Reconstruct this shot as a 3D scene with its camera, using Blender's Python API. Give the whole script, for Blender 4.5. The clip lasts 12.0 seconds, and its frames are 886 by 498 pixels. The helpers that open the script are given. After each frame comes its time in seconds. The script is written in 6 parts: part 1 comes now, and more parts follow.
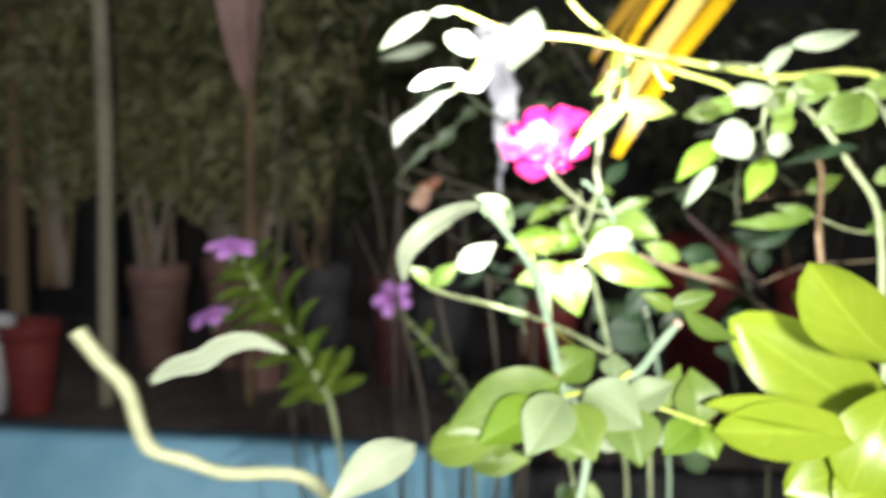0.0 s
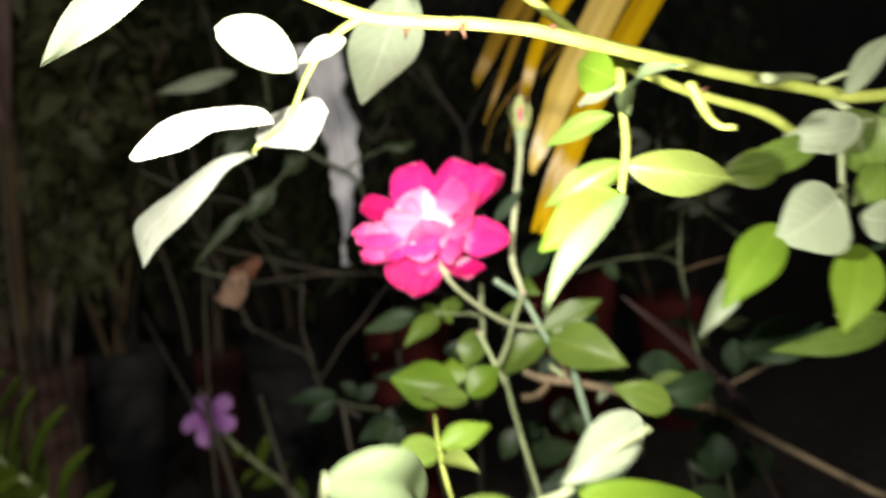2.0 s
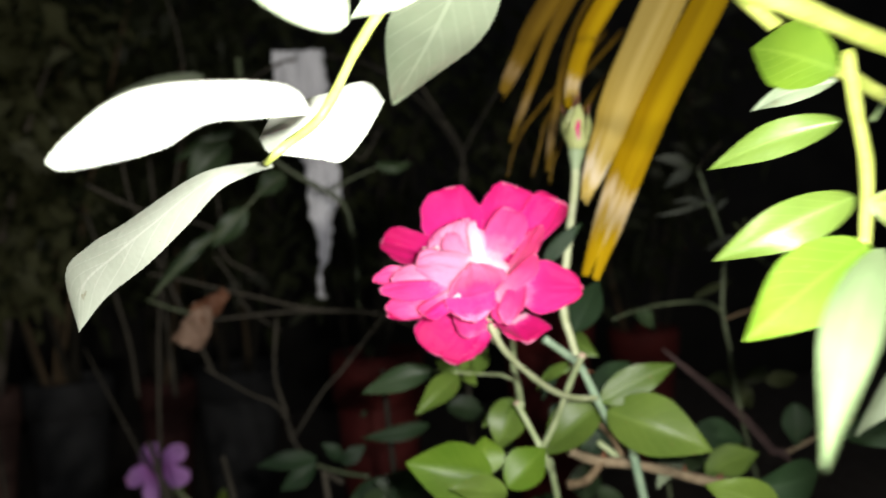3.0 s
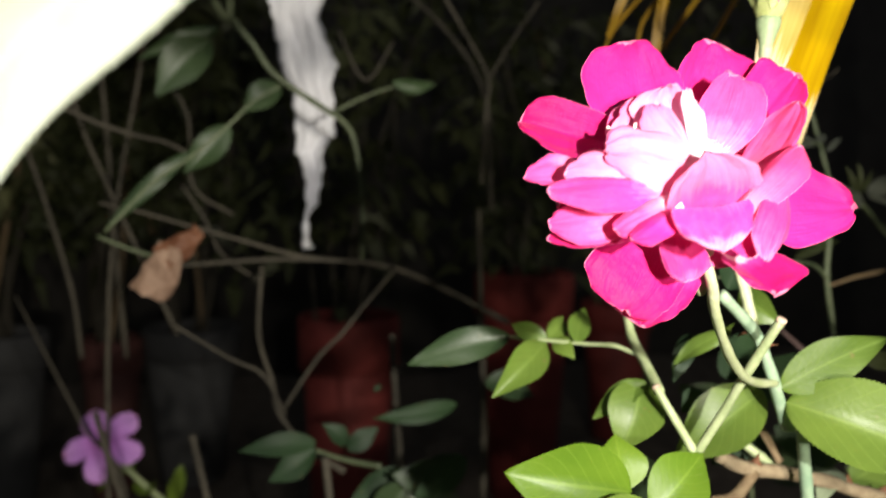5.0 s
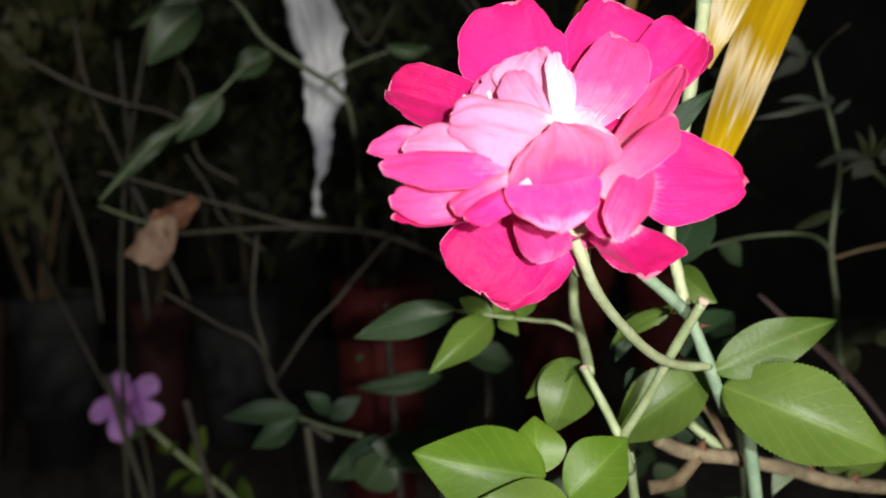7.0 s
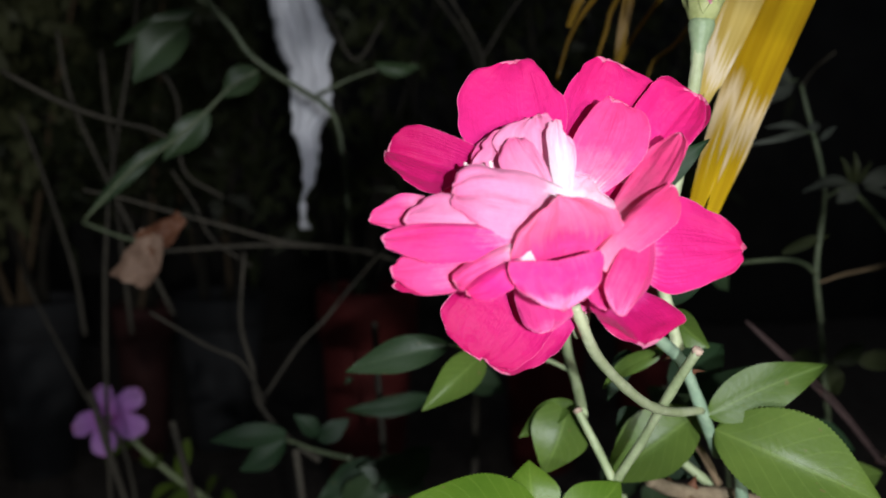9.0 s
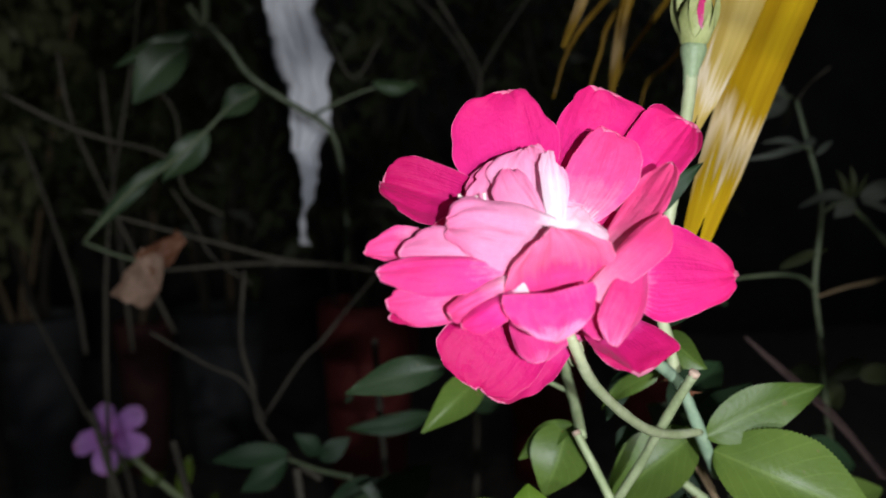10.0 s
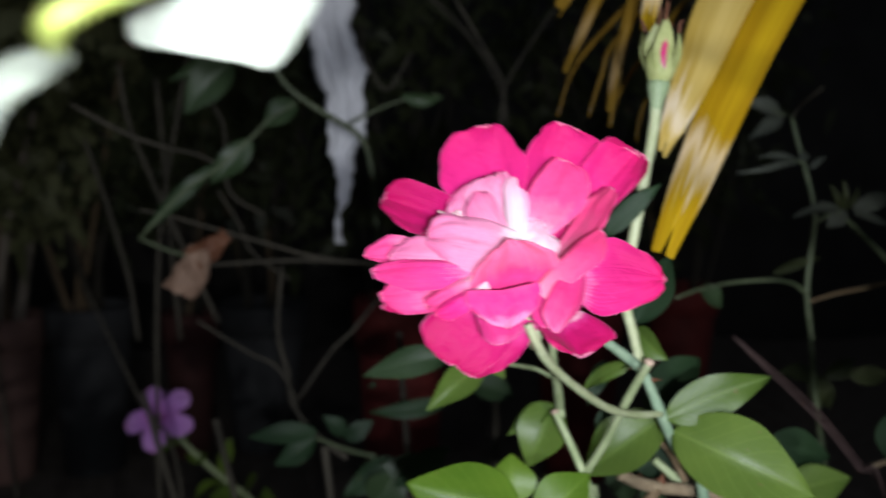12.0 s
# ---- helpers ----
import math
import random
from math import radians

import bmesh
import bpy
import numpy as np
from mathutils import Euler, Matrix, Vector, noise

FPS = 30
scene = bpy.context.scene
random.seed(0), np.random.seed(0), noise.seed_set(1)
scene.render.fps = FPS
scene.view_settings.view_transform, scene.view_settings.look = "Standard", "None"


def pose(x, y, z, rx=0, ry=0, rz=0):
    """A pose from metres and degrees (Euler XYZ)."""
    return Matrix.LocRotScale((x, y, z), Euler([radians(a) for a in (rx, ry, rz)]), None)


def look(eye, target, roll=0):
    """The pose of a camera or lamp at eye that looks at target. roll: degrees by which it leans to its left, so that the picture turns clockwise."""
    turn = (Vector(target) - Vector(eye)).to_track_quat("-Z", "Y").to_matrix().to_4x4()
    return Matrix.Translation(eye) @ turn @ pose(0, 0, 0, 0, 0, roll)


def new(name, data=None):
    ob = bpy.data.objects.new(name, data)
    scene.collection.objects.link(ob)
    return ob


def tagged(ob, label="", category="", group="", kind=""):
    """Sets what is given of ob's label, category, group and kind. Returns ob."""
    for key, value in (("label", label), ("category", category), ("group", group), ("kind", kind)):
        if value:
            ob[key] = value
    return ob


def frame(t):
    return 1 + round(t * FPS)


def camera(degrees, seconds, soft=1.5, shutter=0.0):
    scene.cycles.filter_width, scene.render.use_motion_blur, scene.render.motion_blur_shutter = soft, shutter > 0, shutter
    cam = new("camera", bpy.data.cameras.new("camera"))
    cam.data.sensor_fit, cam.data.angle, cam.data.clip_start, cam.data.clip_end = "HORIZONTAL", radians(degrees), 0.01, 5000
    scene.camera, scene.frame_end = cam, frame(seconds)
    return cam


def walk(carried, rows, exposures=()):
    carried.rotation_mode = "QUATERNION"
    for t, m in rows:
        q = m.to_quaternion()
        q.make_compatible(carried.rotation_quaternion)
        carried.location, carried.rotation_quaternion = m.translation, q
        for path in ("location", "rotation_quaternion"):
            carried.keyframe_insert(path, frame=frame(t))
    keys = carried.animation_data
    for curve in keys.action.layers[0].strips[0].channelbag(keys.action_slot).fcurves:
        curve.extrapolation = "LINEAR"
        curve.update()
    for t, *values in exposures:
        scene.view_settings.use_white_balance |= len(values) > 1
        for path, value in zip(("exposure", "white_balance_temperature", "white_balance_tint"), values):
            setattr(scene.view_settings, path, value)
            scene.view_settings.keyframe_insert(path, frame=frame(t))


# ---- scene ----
cam = camera(63.6, 12.0, soft=1.6, shutter=0.8)
# a phone lens held close: sharp on the rose at the end, soft beyond it
cam.data.dof.use_dof = True
cam.data.dof.focus_distance = 0.157
cam.data.dof.aperture_fstop = cam.data.lens / 2.3
PATH = [
    (0, (0.131, 0.114, 0.968), (-0.045, 2.1, 0.808), 0.8),
    (0.2, (0.132, 0.146, 0.963), (0.034, 2.139, 0.825), 0.4),
    (0.5, (0.131, 0.185, 0.97), (0.145, 2.178, 0.794), 0.1),
    (0.8, (0.133, 0.22, 0.969), (0.183, 2.214, 0.815), 0.7),
    (1, (0.133, 0.245, 0.973), (0.232, 2.236, 0.816), 0.4),
    (1.2, (0.128, 0.266, 0.977), (0.259, 2.258, 0.864), -1.1),
    (1.5, (0.126, 0.305, 0.998), (0.287, 2.297, 0.902), -2.1),
    (2, (0.12, 0.379, 1.013), (0.392, 2.358, 0.924), -3.5),
    (2.2, (0.112, 0.399, 1.02), (0.398, 2.378, 0.969), -4.1),
    (2.5, (0.111, 0.427, 1.022), (0.437, 2.399, 0.962), -3.0),
    (3, (0.1, 0.466, 1.021), (0.493, 2.427, 0.991), -2.1),
    (3.5, (0.085, 0.503, 1.019), (0.528, 2.452, 0.971), -1.7),
    (3.7, (0.079, 0.517, 1.020), (0.531, 2.464, 0.970), -1.4),
    (5.3, (0.072, 0.578, 1.000), (0.601, 2.502, 0.867), 0.7),
    (5.5, (0.079, 0.575, 1.001), (0.575, 2.507, 0.86), 0.5),
    (6, (0.095, 0.572, 1.0), (0.526, 2.518, 0.839), 0.3),
    (6.5, (0.11, 0.57, 1.002), (0.477, 2.529, 0.835), 0.5),
    (6.7, (0.113, 0.572, 1.003), (0.480, 2.528, 0.803), 0.4),
    (8.3, (0.112, 0.576, 1.017), (0.469, 2.529, 0.778), -0.0),
    (8.5, (0.11, 0.574, 1.02), (0.476, 2.527, 0.791), -0.0),
    (9, (0.11, 0.576, 1.017), (0.521, 2.521, 0.794), 0.6),
    (9.5, (0.107, 0.576, 1.019), (0.513, 2.521, 0.798), 0.5),
    (10, (0.111, 0.575, 1.021), (0.519, 2.523, 0.827), -0.0),
    (10.5, (0.114, 0.565, 1.022), (0.495, 2.517, 0.811), 0.3),
    (11, (0.128, 0.559, 1.024), (0.51, 2.511, 0.817), 0.7),
    (11.5, (0.131, 0.556, 1.024), (0.503, 2.509, 0.803), 0.4),
    (12, (0.117, 0.538, 1.026), (0.413, 2.506, 0.828), 0.7),
]
EXPOSURES = [(0, 2.5, 6500, 14), (0.5, 2.0, 6700, 16), (1.0, 1.88, 7050, 14), (1.5, 1.6, 7100, 12), (2.0, 0.88, 7300, 12), (2.5, 0.58, 7300, 11), (3.0, 0.5, 6800, 10),
             (3.5, 0.48, 6250, 10), (5.3, 1.52, 7600, 9), (5.5, 1.5, 7700, 8), (6.0, 1.25, 7350, 8), (6.5, 0.9, 7000, 8), (6.7, 0.78, 6900, 8), (8.5, 0.36, 6150, 10), (9.0, 0.22, 6080, 11), (9.5, 0.22, 6080, 11), (10.5, 0.1, 6030, 10), (11.5, 0.0, 5980, 10), (12.0, 0.18, 5950, 11)]
walk(cam, [(t, look(eye, target, roll)) for t, eye, target, roll in PATH], EXPOSURES)

# ---- light: a dark night, a small torch close to the bush, an added fill lamp, the faintest glow of the sky ----
world = bpy.data.worlds.new("night")
scene.world = world
world.use_nodes = True
world.node_tree.nodes["Background"].inputs[0].default_value = (0.75, 0.85, 1.0, 1)
world.node_tree.nodes["Background"].inputs[1].default_value = 0.032

torch = bpy.data.lights.new("torch", "SPOT")
torch.energy = 3.1
torch.spot_size, torch.spot_blend = radians(176), 1.0
torch.color = (0.98, 0.99, 1.0)
torch.shadow_soft_size = 0.003
torch_ob = new("torch", torch)
torch_ob.matrix_world = look((0.127, 0.495, 1.024), (0.155, 0.71, 1.005))
# added fill lamp some way behind the start of the walk, no real source there
fill_lamp = bpy.data.lights.new("fill_lamp", "POINT")
fill_lamp.energy = 11.5
fill_lamp.color = (1.0, 0.98, 0.92)
fill_lamp.shadow_soft_size = 0.02
new("fill_lamp", fill_lamp).location = (0.16, -0.12, 1.0)


# ---- materials ----
def nodes_of(name):
    m = bpy.data.materials.new(name)
    m.use_nodes = True
    nt = m.node_tree
    return m, nt, nt.nodes["Principled BSDF"]


def link(nt, a, b):
    nt.links.new(a, b)


def math_node(nt, op, a, b=None, c=None):
    n = nt.nodes.new("ShaderNodeMath")
    n.operation = op
    for i, x in enumerate((a, b, c)):
        if x is None:
            continue
        if isinstance(x, (int, float)):
            n.inputs[i].default_value = x
        else:
            link(nt, x, n.inputs[i])
    return n.outputs[0]


def mix_color(nt, fac, a, b, blend="MIX"):
    n = nt.nodes.new("ShaderNodeMix")
    n.data_type, n.blend_type = "RGBA", blend
    for sock, x in ((n.inputs[0], fac), (n.inputs[6], a), (n.inputs[7], b)):
        if isinstance(x, (int, float)):
            sock.default_value = x
        elif isinstance(x, tuple):
            sock.default_value = (*x[:3], 1)
        else:
            link(nt, x, sock)
    return n.outputs[2]


def noise_node(nt, scale, detail=4, vec=None, rough=0.55):
    n = nt.nodes.new("ShaderNodeTexNoise")
    n.inputs["Scale"].default_value = scale
    n.inputs["Detail"].default_value = detail
    n.inputs["Roughness"].default_value = rough
    if vec is not None:
        link(nt, vec, n.inputs["Vector"])
    return n.outputs["Fac"]


def ramp(nt, fac, stops):
    n = nt.nodes.new("ShaderNodeValToRGB")
    e = n.color_ramp.elements
    while len(e) < len(stops):
        e.new(0.5)
    for el, (p, c) in zip(e, stops):
        el.position, el.color = p, (*c, 1)
    link(nt, fac, n.inputs[0])
    return n.outputs[0]


def bump(nt, bsdf, height, strength=0.3, dist=0.001):
    n = nt.nodes.new("ShaderNodeBump")
    n.inputs["Strength"].default_value = strength
    n.inputs["Distance"].default_value = dist
    link(nt, height, n.inputs["Height"])
    link(nt, n.outputs[0], bsdf.inputs["Normal"])
    return n.outputs[0]


def see_through(nt, bsdf, color, share):
    """Leaves and petals pass part of the light."""
    tr = nt.nodes.new("ShaderNodeBsdfTranslucent")
    link(nt, color, tr.inputs[0])
    mx = nt.nodes.new("ShaderNodeMixShader")
    mx.inputs[0].default_value = share
    link(nt, bsdf.outputs[0], mx.inputs[1])
    link(nt, tr.outputs[0], mx.inputs[2])
    link(nt, mx.outputs[0], nt.nodes["Material Output"].inputs[0])


def uv_of(nt):
    u = nt.nodes.new("ShaderNodeUVMap")
    u.uv_map = "UVMap"
    s = nt.nodes.new("ShaderNodeSeparateXYZ")
    link(nt, u.outputs[0], s.inputs[0])
    return u.outputs[0], s.outputs[0], s.outputs[1]


def leaf_material(name, dark, light, rough=0.42, share=0.3, veins=8.0):
    m, nt, b = nodes_of(name)
    uv, u, w = uv_of(nt)
    x = math_node(nt, "MULTIPLY", math_node(nt, "ABSOLUTE", math_node(nt, "SUBTRACT", w, 0.5)), 2.0)
    rib = math_node(nt, "LESS_THAN", x, 0.045)
    ph = math_node(nt, "FRACT", math_node(nt, "SUBTRACT", math_node(nt, "MULTIPLY", u, veins), math_node(nt, "MULTIPLY", x, 2.4)))
    vein = math_node(nt, "LESS_THAN", math_node(nt, "ABSOLUTE", math_node(nt, "SUBTRACT", ph, 0.5)), 0.055)
    line = math_node(nt, "MAXIMUM", rib, math_node(nt, "MULTIPLY", vein, 0.55))
    geo = nt.nodes.new("ShaderNodeNewGeometry")
    info = nt.nodes.new("ShaderNodeObjectInfo")
    n1 = noise_node(nt, 60, 5, geo.outputs["Position"])
    n2 = noise_node(nt, 700, 3, geo.outputs["Position"])
    f = math_node(nt, "ADD", math_node(nt, "MULTIPLY", n1, 0.9), math_node(nt, "MULTIPLY", math_node(nt, "SUBTRACT", info.outputs["Random"], 0.6), 0.45))
    col = mix_color(nt, f, dark, light)
    col = mix_color(nt, math_node(nt, "MULTIPLY", n2, 0.25), col, tuple(c * 0.55 for c in dark))
    col = mix_color(nt, math_node(nt, "MULTIPLY", line, 0.2), col, tuple(min(1, c * 1.5 + 0.03) for c in light))
    spots = math_node(nt, "GREATER_THAN", noise_node(nt, 260, 2, geo.outputs["Position"]), 0.735)
    col = mix_color(nt, math_node(nt, "MULTIPLY", spots, 0.45), col, (0.2, 0.15, 0.06))
    link(nt, col, b.inputs["Base Color"])
    b.inputs["Roughness"].default_value = rough
    b.inputs["Specular IOR Level"].default_value = 0.4
    h = math_node(nt, "ADD", math_node(nt, "MULTIPLY", n2, 0.35), math_node(nt, "MULTIPLY", line, -0.8))
    bump(nt, b, h, 0.45, 0.0006)
    see_through(nt, b, mix_color(nt, 0.5, col, light), share)
    return m


def petal_material(name, stops, share=0.25, streaks=0.14):
    m, nt, b = nodes_of(name)
    uv, u, w = uv_of(nt)
    mp = nt.nodes.new("ShaderNodeMapping")
    mp.inputs["Scale"].default_value = (2.2, 34, 1)
    link(nt, uv, mp.inputs[0])
    v2 = math_node(nt, "ABSOLUTE", math_node(nt, "SUBTRACT", math_node(nt, "MULTIPLY", w, 2.0), 1.0))
    far = math_node(nt, "SUBTRACT", 1.0, math_node(nt, "POWER", math_node(nt, "SUBTRACT", 1.0, u), 1.7))
    info = nt.nodes.new("ShaderNodeObjectInfo")
    off = nt.nodes.new("ShaderNodeVectorMath")
    link(nt, mp.outputs[0], off.inputs[0])
    link(nt, info.outputs["Random"], off.inputs[1])
    streak = noise_node(nt, 1.0, 4, off.outputs[0])
    geo = nt.nodes.new("ShaderNodeNewGeometry")
    grain = noise_node(nt, 900, 3, geo.outputs["Position"])
    blot = noise_node(nt, 90, 3, geo.outputs["Position"])
    crinkle = noise_node(nt, 330, 4, geo.outputs["Position"], 0.6)
    pos = math_node(nt, "ADD", math_node(nt, "ADD", far, math_node(nt, "MULTIPLY", math_node(nt, "POWER", v2, 3.0), 0.12)), math_node(nt, "MULTIPLY", math_node(nt, "SUBTRACT", streak, 0.5), streaks))
    pos = math_node(nt, "ADD", pos, math_node(nt, "MULTIPLY", math_node(nt, "SUBTRACT", info.outputs["Random"], 0.5), 0.12))
    pos = math_node(nt, "ADD", pos, math_node(nt, "MULTIPLY", math_node(nt, "SUBTRACT", blot, 0.5), 0.5))
    pos = math_node(nt, "ADD", pos, math_node(nt, "MULTIPLY", math_node(nt, "SUBTRACT", crinkle, 0.5), 0.35))
    col = ramp(nt, pos, stops)
    col = mix_color(nt, math_node(nt, "MULTIPLY", grain, 0.3), col, tuple(c * 0.6 for c in stops[-1][1]))
    edge = math_node(nt, "GREATER_THAN", math_node(nt, "ADD", math_node(nt, "MAXIMUM", far, math_node(nt, "MULTIPLY", v2, 0.985)), math_node(nt, "MULTIPLY", math_node(nt, "SUBTRACT", blot, 0.5), 0.03)), 0.976)
    col = mix_color(nt, math_node(nt, "MULTIPLY", edge, 0.5), col, (0.85, 0.34, 0.50))
    link(nt, col, b.inputs["Base Color"])
    b.inputs["Roughness"].default_value = 0.55
    b.inputs["Specular IOR Level"].default_value = 0.16
    b.inputs["Sheen Weight"].default_value = 0.04
    h = math_node(nt, "ADD", math_node(nt, "MULTIPLY", streak, 0.7), math_node(nt, "MULTIPLY", grain, 0.25))
    bump(nt, b, math_node(nt, "ADD", h, math_node(nt, "MULTIPLY", crinkle, 1.2)), 0.5, 0.0007)
    see_through(nt, b, col, share)
    return m


def plain_material(name, a, c, scale=120, rough=0.6, fine=900, bumps=0.4, depth=0.001, stretch=None, share=0.0, spec=0.3):
    m, nt, b = nodes_of(name)
    tc = nt.nodes.new("ShaderNodeTexCoord")
    vec = tc.outputs["Object"]
    if stretch:
        mp = nt.nodes.new("ShaderNodeMapping")
        mp.inputs["Scale"].default_value = stretch
        link(nt, vec, mp.inputs[0])
        vec = mp.outputs[0]
    info = nt.nodes.new("ShaderNodeObjectInfo")
    n1 = noise_node(nt, scale, 5, vec, 0.62)
    n2 = noise_node(nt, fine, 3, vec)
    f = ramp(nt, n1, [(0.3, (0, 0, 0)), (0.7, (1, 1, 1))])
    col = mix_color(nt, f, a, c)
    col = mix_color(nt, math_node(nt, "MULTIPLY", n2, 0.45), col, tuple(x * 0.5 for x in a))
    tone = math_node(nt, "ADD", 0.8, math_node(nt, "MULTIPLY", info.outputs["Random"], 0.35))
    mul = nt.nodes.new("ShaderNodeVectorMath")
    mul.operation = "SCALE"
    link(nt, col, mul.inputs[0])
    link(nt, tone, mul.inputs["Scale"])
    col = mul.outputs[0]
    link(nt, col, b.inputs["Base Color"])
    b.inputs["Roughness"].default_value = rough
    b.inputs["Specular IOR Level"].default_value = spec
    bump(nt, b, math_node(nt, "ADD", n1, math_node(nt, "MULTIPLY", n2, 0.4)), bumps, depth)
    if share:
        see_through(nt, b, col, share)
    return m


def palm_material(name, dark, light, pale, bleach=0.7):
    """Dry palm: long smooth streaks along the blade, bleached and glossy in places."""
    m, nt, b = nodes_of(name)
    uv, u, w = uv_of(nt)
    info = nt.nodes.new("ShaderNodeObjectInfo")
    mp = nt.nodes.new("ShaderNodeMapping")
    mp.inputs["Scale"].default_value = (1.4, 4.2, 1)
    link(nt, uv, mp.inputs[0])
    off = nt.nodes.new("ShaderNodeVectorMath")
    link(nt, mp.outputs[0], off.inputs[0])
    link(nt, info.outputs["Random"], off.inputs[1])
    n1 = noise_node(nt, 1.0, 3, off.outputs[0])
    n2 = noise_node(nt, 2.0, 3, off.outputs[0])
    col = mix_color(nt, ramp(nt, n1, [(0.32, (0, 0, 0)), (0.68, (1, 1, 1))]), dark, light)
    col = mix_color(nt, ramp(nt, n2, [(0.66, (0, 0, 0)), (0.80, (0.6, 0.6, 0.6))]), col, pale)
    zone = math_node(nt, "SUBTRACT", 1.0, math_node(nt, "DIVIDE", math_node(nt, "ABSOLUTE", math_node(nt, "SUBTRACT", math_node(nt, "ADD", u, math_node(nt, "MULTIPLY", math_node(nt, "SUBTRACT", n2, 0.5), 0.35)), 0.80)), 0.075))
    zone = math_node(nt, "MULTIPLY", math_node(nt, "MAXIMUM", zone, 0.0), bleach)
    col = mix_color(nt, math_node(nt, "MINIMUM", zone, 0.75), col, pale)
    link(nt, col, b.inputs["Base Color"])
    b.inputs["Roughness"].default_value = 0.26
    b.inputs["Specular IOR Level"].default_value = 0.5
    bump(nt, b, n2, 0.25, 0.0008)
    see_through(nt, b, col, 0.2)
    return m


GREEN = leaf_material("rose_leaf", (0.074, 0.132, 0.022), (0.182, 0.268, 0.045))
# darker green rose_leaf, with shade away from the torch put into its colour
DARK = leaf_material("shaded_rose_leaf", (0.011, 0.03, 0.011), (0.028, 0.064, 0.022), rough=0.6)
LIME_GREEN = leaf_material("young_rose_leaf", (0.09, 0.185, 0.014), (0.21, 0.32, 0.03), share=0.38)
# pale underside tone, lightened further to stand for torchlight close by
PALEGREEN = leaf_material("lit_leaf_underside", (0.23, 0.29, 0.18), (0.40, 0.45, 0.32), rough=0.5)
# leaf whitened in its colour to stand for the torch's glare up close
WHITELEAF = leaf_material("torch_whitened_leaf", (0.46, 0.51, 0.40), (0.64, 0.68, 0.58), rough=0.5)
# duller copy of rose_leaf; weak light among the back twigs put into its colour
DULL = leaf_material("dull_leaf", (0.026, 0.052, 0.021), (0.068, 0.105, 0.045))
GREY_GREEN = leaf_material("grey_green_leaf", (0.045, 0.052, 0.040), (0.105, 0.115, 0.090), rough=0.6)
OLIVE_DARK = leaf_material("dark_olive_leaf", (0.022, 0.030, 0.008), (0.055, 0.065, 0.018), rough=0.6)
PALELEAF = leaf_material("pale_rose_leaf", (0.14, 0.20, 0.09), (0.25, 0.33, 0.17), rough=0.5)
YOUNG = leaf_material("young_yellow_leaf", (0.13, 0.18, 0.035), (0.26, 0.31, 0.08), share=0.35)
LIME = leaf_material("lime_leaf", (0.18, 0.28, 0.015), (0.31, 0.40, 0.035), rough=0.3, share=0.4, veins=5)
VINCA_LEAF = leaf_material("periwinkle_leaf", (0.065, 0.12, 0.015), (0.17, 0.24, 0.03), rough=0.35, veins=9)
# one foliage in a dim and a lit tone; the light is in the colour
DIM_HEDGE = leaf_material("dim_hedge_leaf", (0.028, 0.036, 0.014), (0.070, 0.078, 0.030), rough=0.5, veins=3)
LIT_OLIVE = leaf_material("lit_olive_leaf", (0.15, 0.16, 0.07), (0.32, 0.32, 0.16), rough=0.5, veins=3)
PINK = petal_material("pink_petal", [(0.03, (0.85, 0.66, 0.72)), (0.11, (0.80, 0.18, 0.40)), (0.28, (0.74, 0.022, 0.23)), (1.0, (0.68, 0.012, 0.16))], streaks=0.3)
MAGENTA = petal_material("magenta_petal", [(0.03, (0.8, 0.3, 0.5)), (0.2, (0.74, 0.05, 0.271)), (0.55, (0.7, 0.014, 0.212)), (1.0, (0.66, 0.02, 0.151))], streaks=0.4)
ROSY = petal_material("rosy_petal_back", [(0.10, (0.87, 0.70, 0.76)), (0.24, (0.80, 0.24, 0.42)), (0.6, (0.75, 0.07, 0.26)), (1.0, (0.73, 0.045, 0.21))], streaks=0.35)
PALE = petal_material("pale_petal", [(0.0, (0.88, 0.78, 0.82)), (0.2, (0.78, 0.34, 0.50)), (0.7, (0.74, 0.24, 0.42)), (1.0, (0.70, 0.14, 0.32))], share=0.3, streaks=0.25)
WHITISH = petal_material("whitish_petal", [(0.0, (0.88, 0.82, 0.84)), (0.22, (0.82, 0.54, 0.64)), (0.6, (0.74, 0.30, 0.47)), (1.0, (0.68, 0.17, 0.34))], share=0.3, streaks=0.35)
CRIMSON = petal_material("crimson_petal", [(0.03, (0.8, 0.4, 0.52)), (0.12, (0.64, 0.04, 0.246)), (0.34, (0.54, 0.008, 0.146)), (1.0, (0.46, 0.004, 0.095))], streaks=0.3)
ROSE_DEEP = petal_material("deep_rose_petal", [(0.0, (0.62, 0.05, 0.242)), (0.4, (0.56, 0.018, 0.17)), (0.8, (0.55, 0.018, 0.17)), (1.0, (0.66, 0.1, 0.283))], streaks=0.3)
VELVET = petal_material("velvet_petal", [(0.0, (0.78, 0.25, 0.454)), (0.2, (0.72, 0.03, 0.242)), (0.6, (0.66, 0.014, 0.17)), (0.9, (0.68, 0.03, 0.202)), (1.0, (0.78, 0.18, 0.384))], streaks=0.5)
DEEP = petal_material("deep_petal", [(0.0, (0.66, 0.04, 0.224)), (0.5, (0.6, 0.012, 0.146)), (0.85, (0.66, 0.05, 0.202)), (1.0, (0.76, 0.18, 0.381))], streaks=0.9)
BLUSH = petal_material("blush_petal", [(0.0, (0.8, 0.3, 0.423)), (0.4, (0.75, 0.1, 0.252)), (0.75, (0.72, 0.045, 0.192)), (1.0, (0.7, 0.05, 0.183))], streaks=0.3)
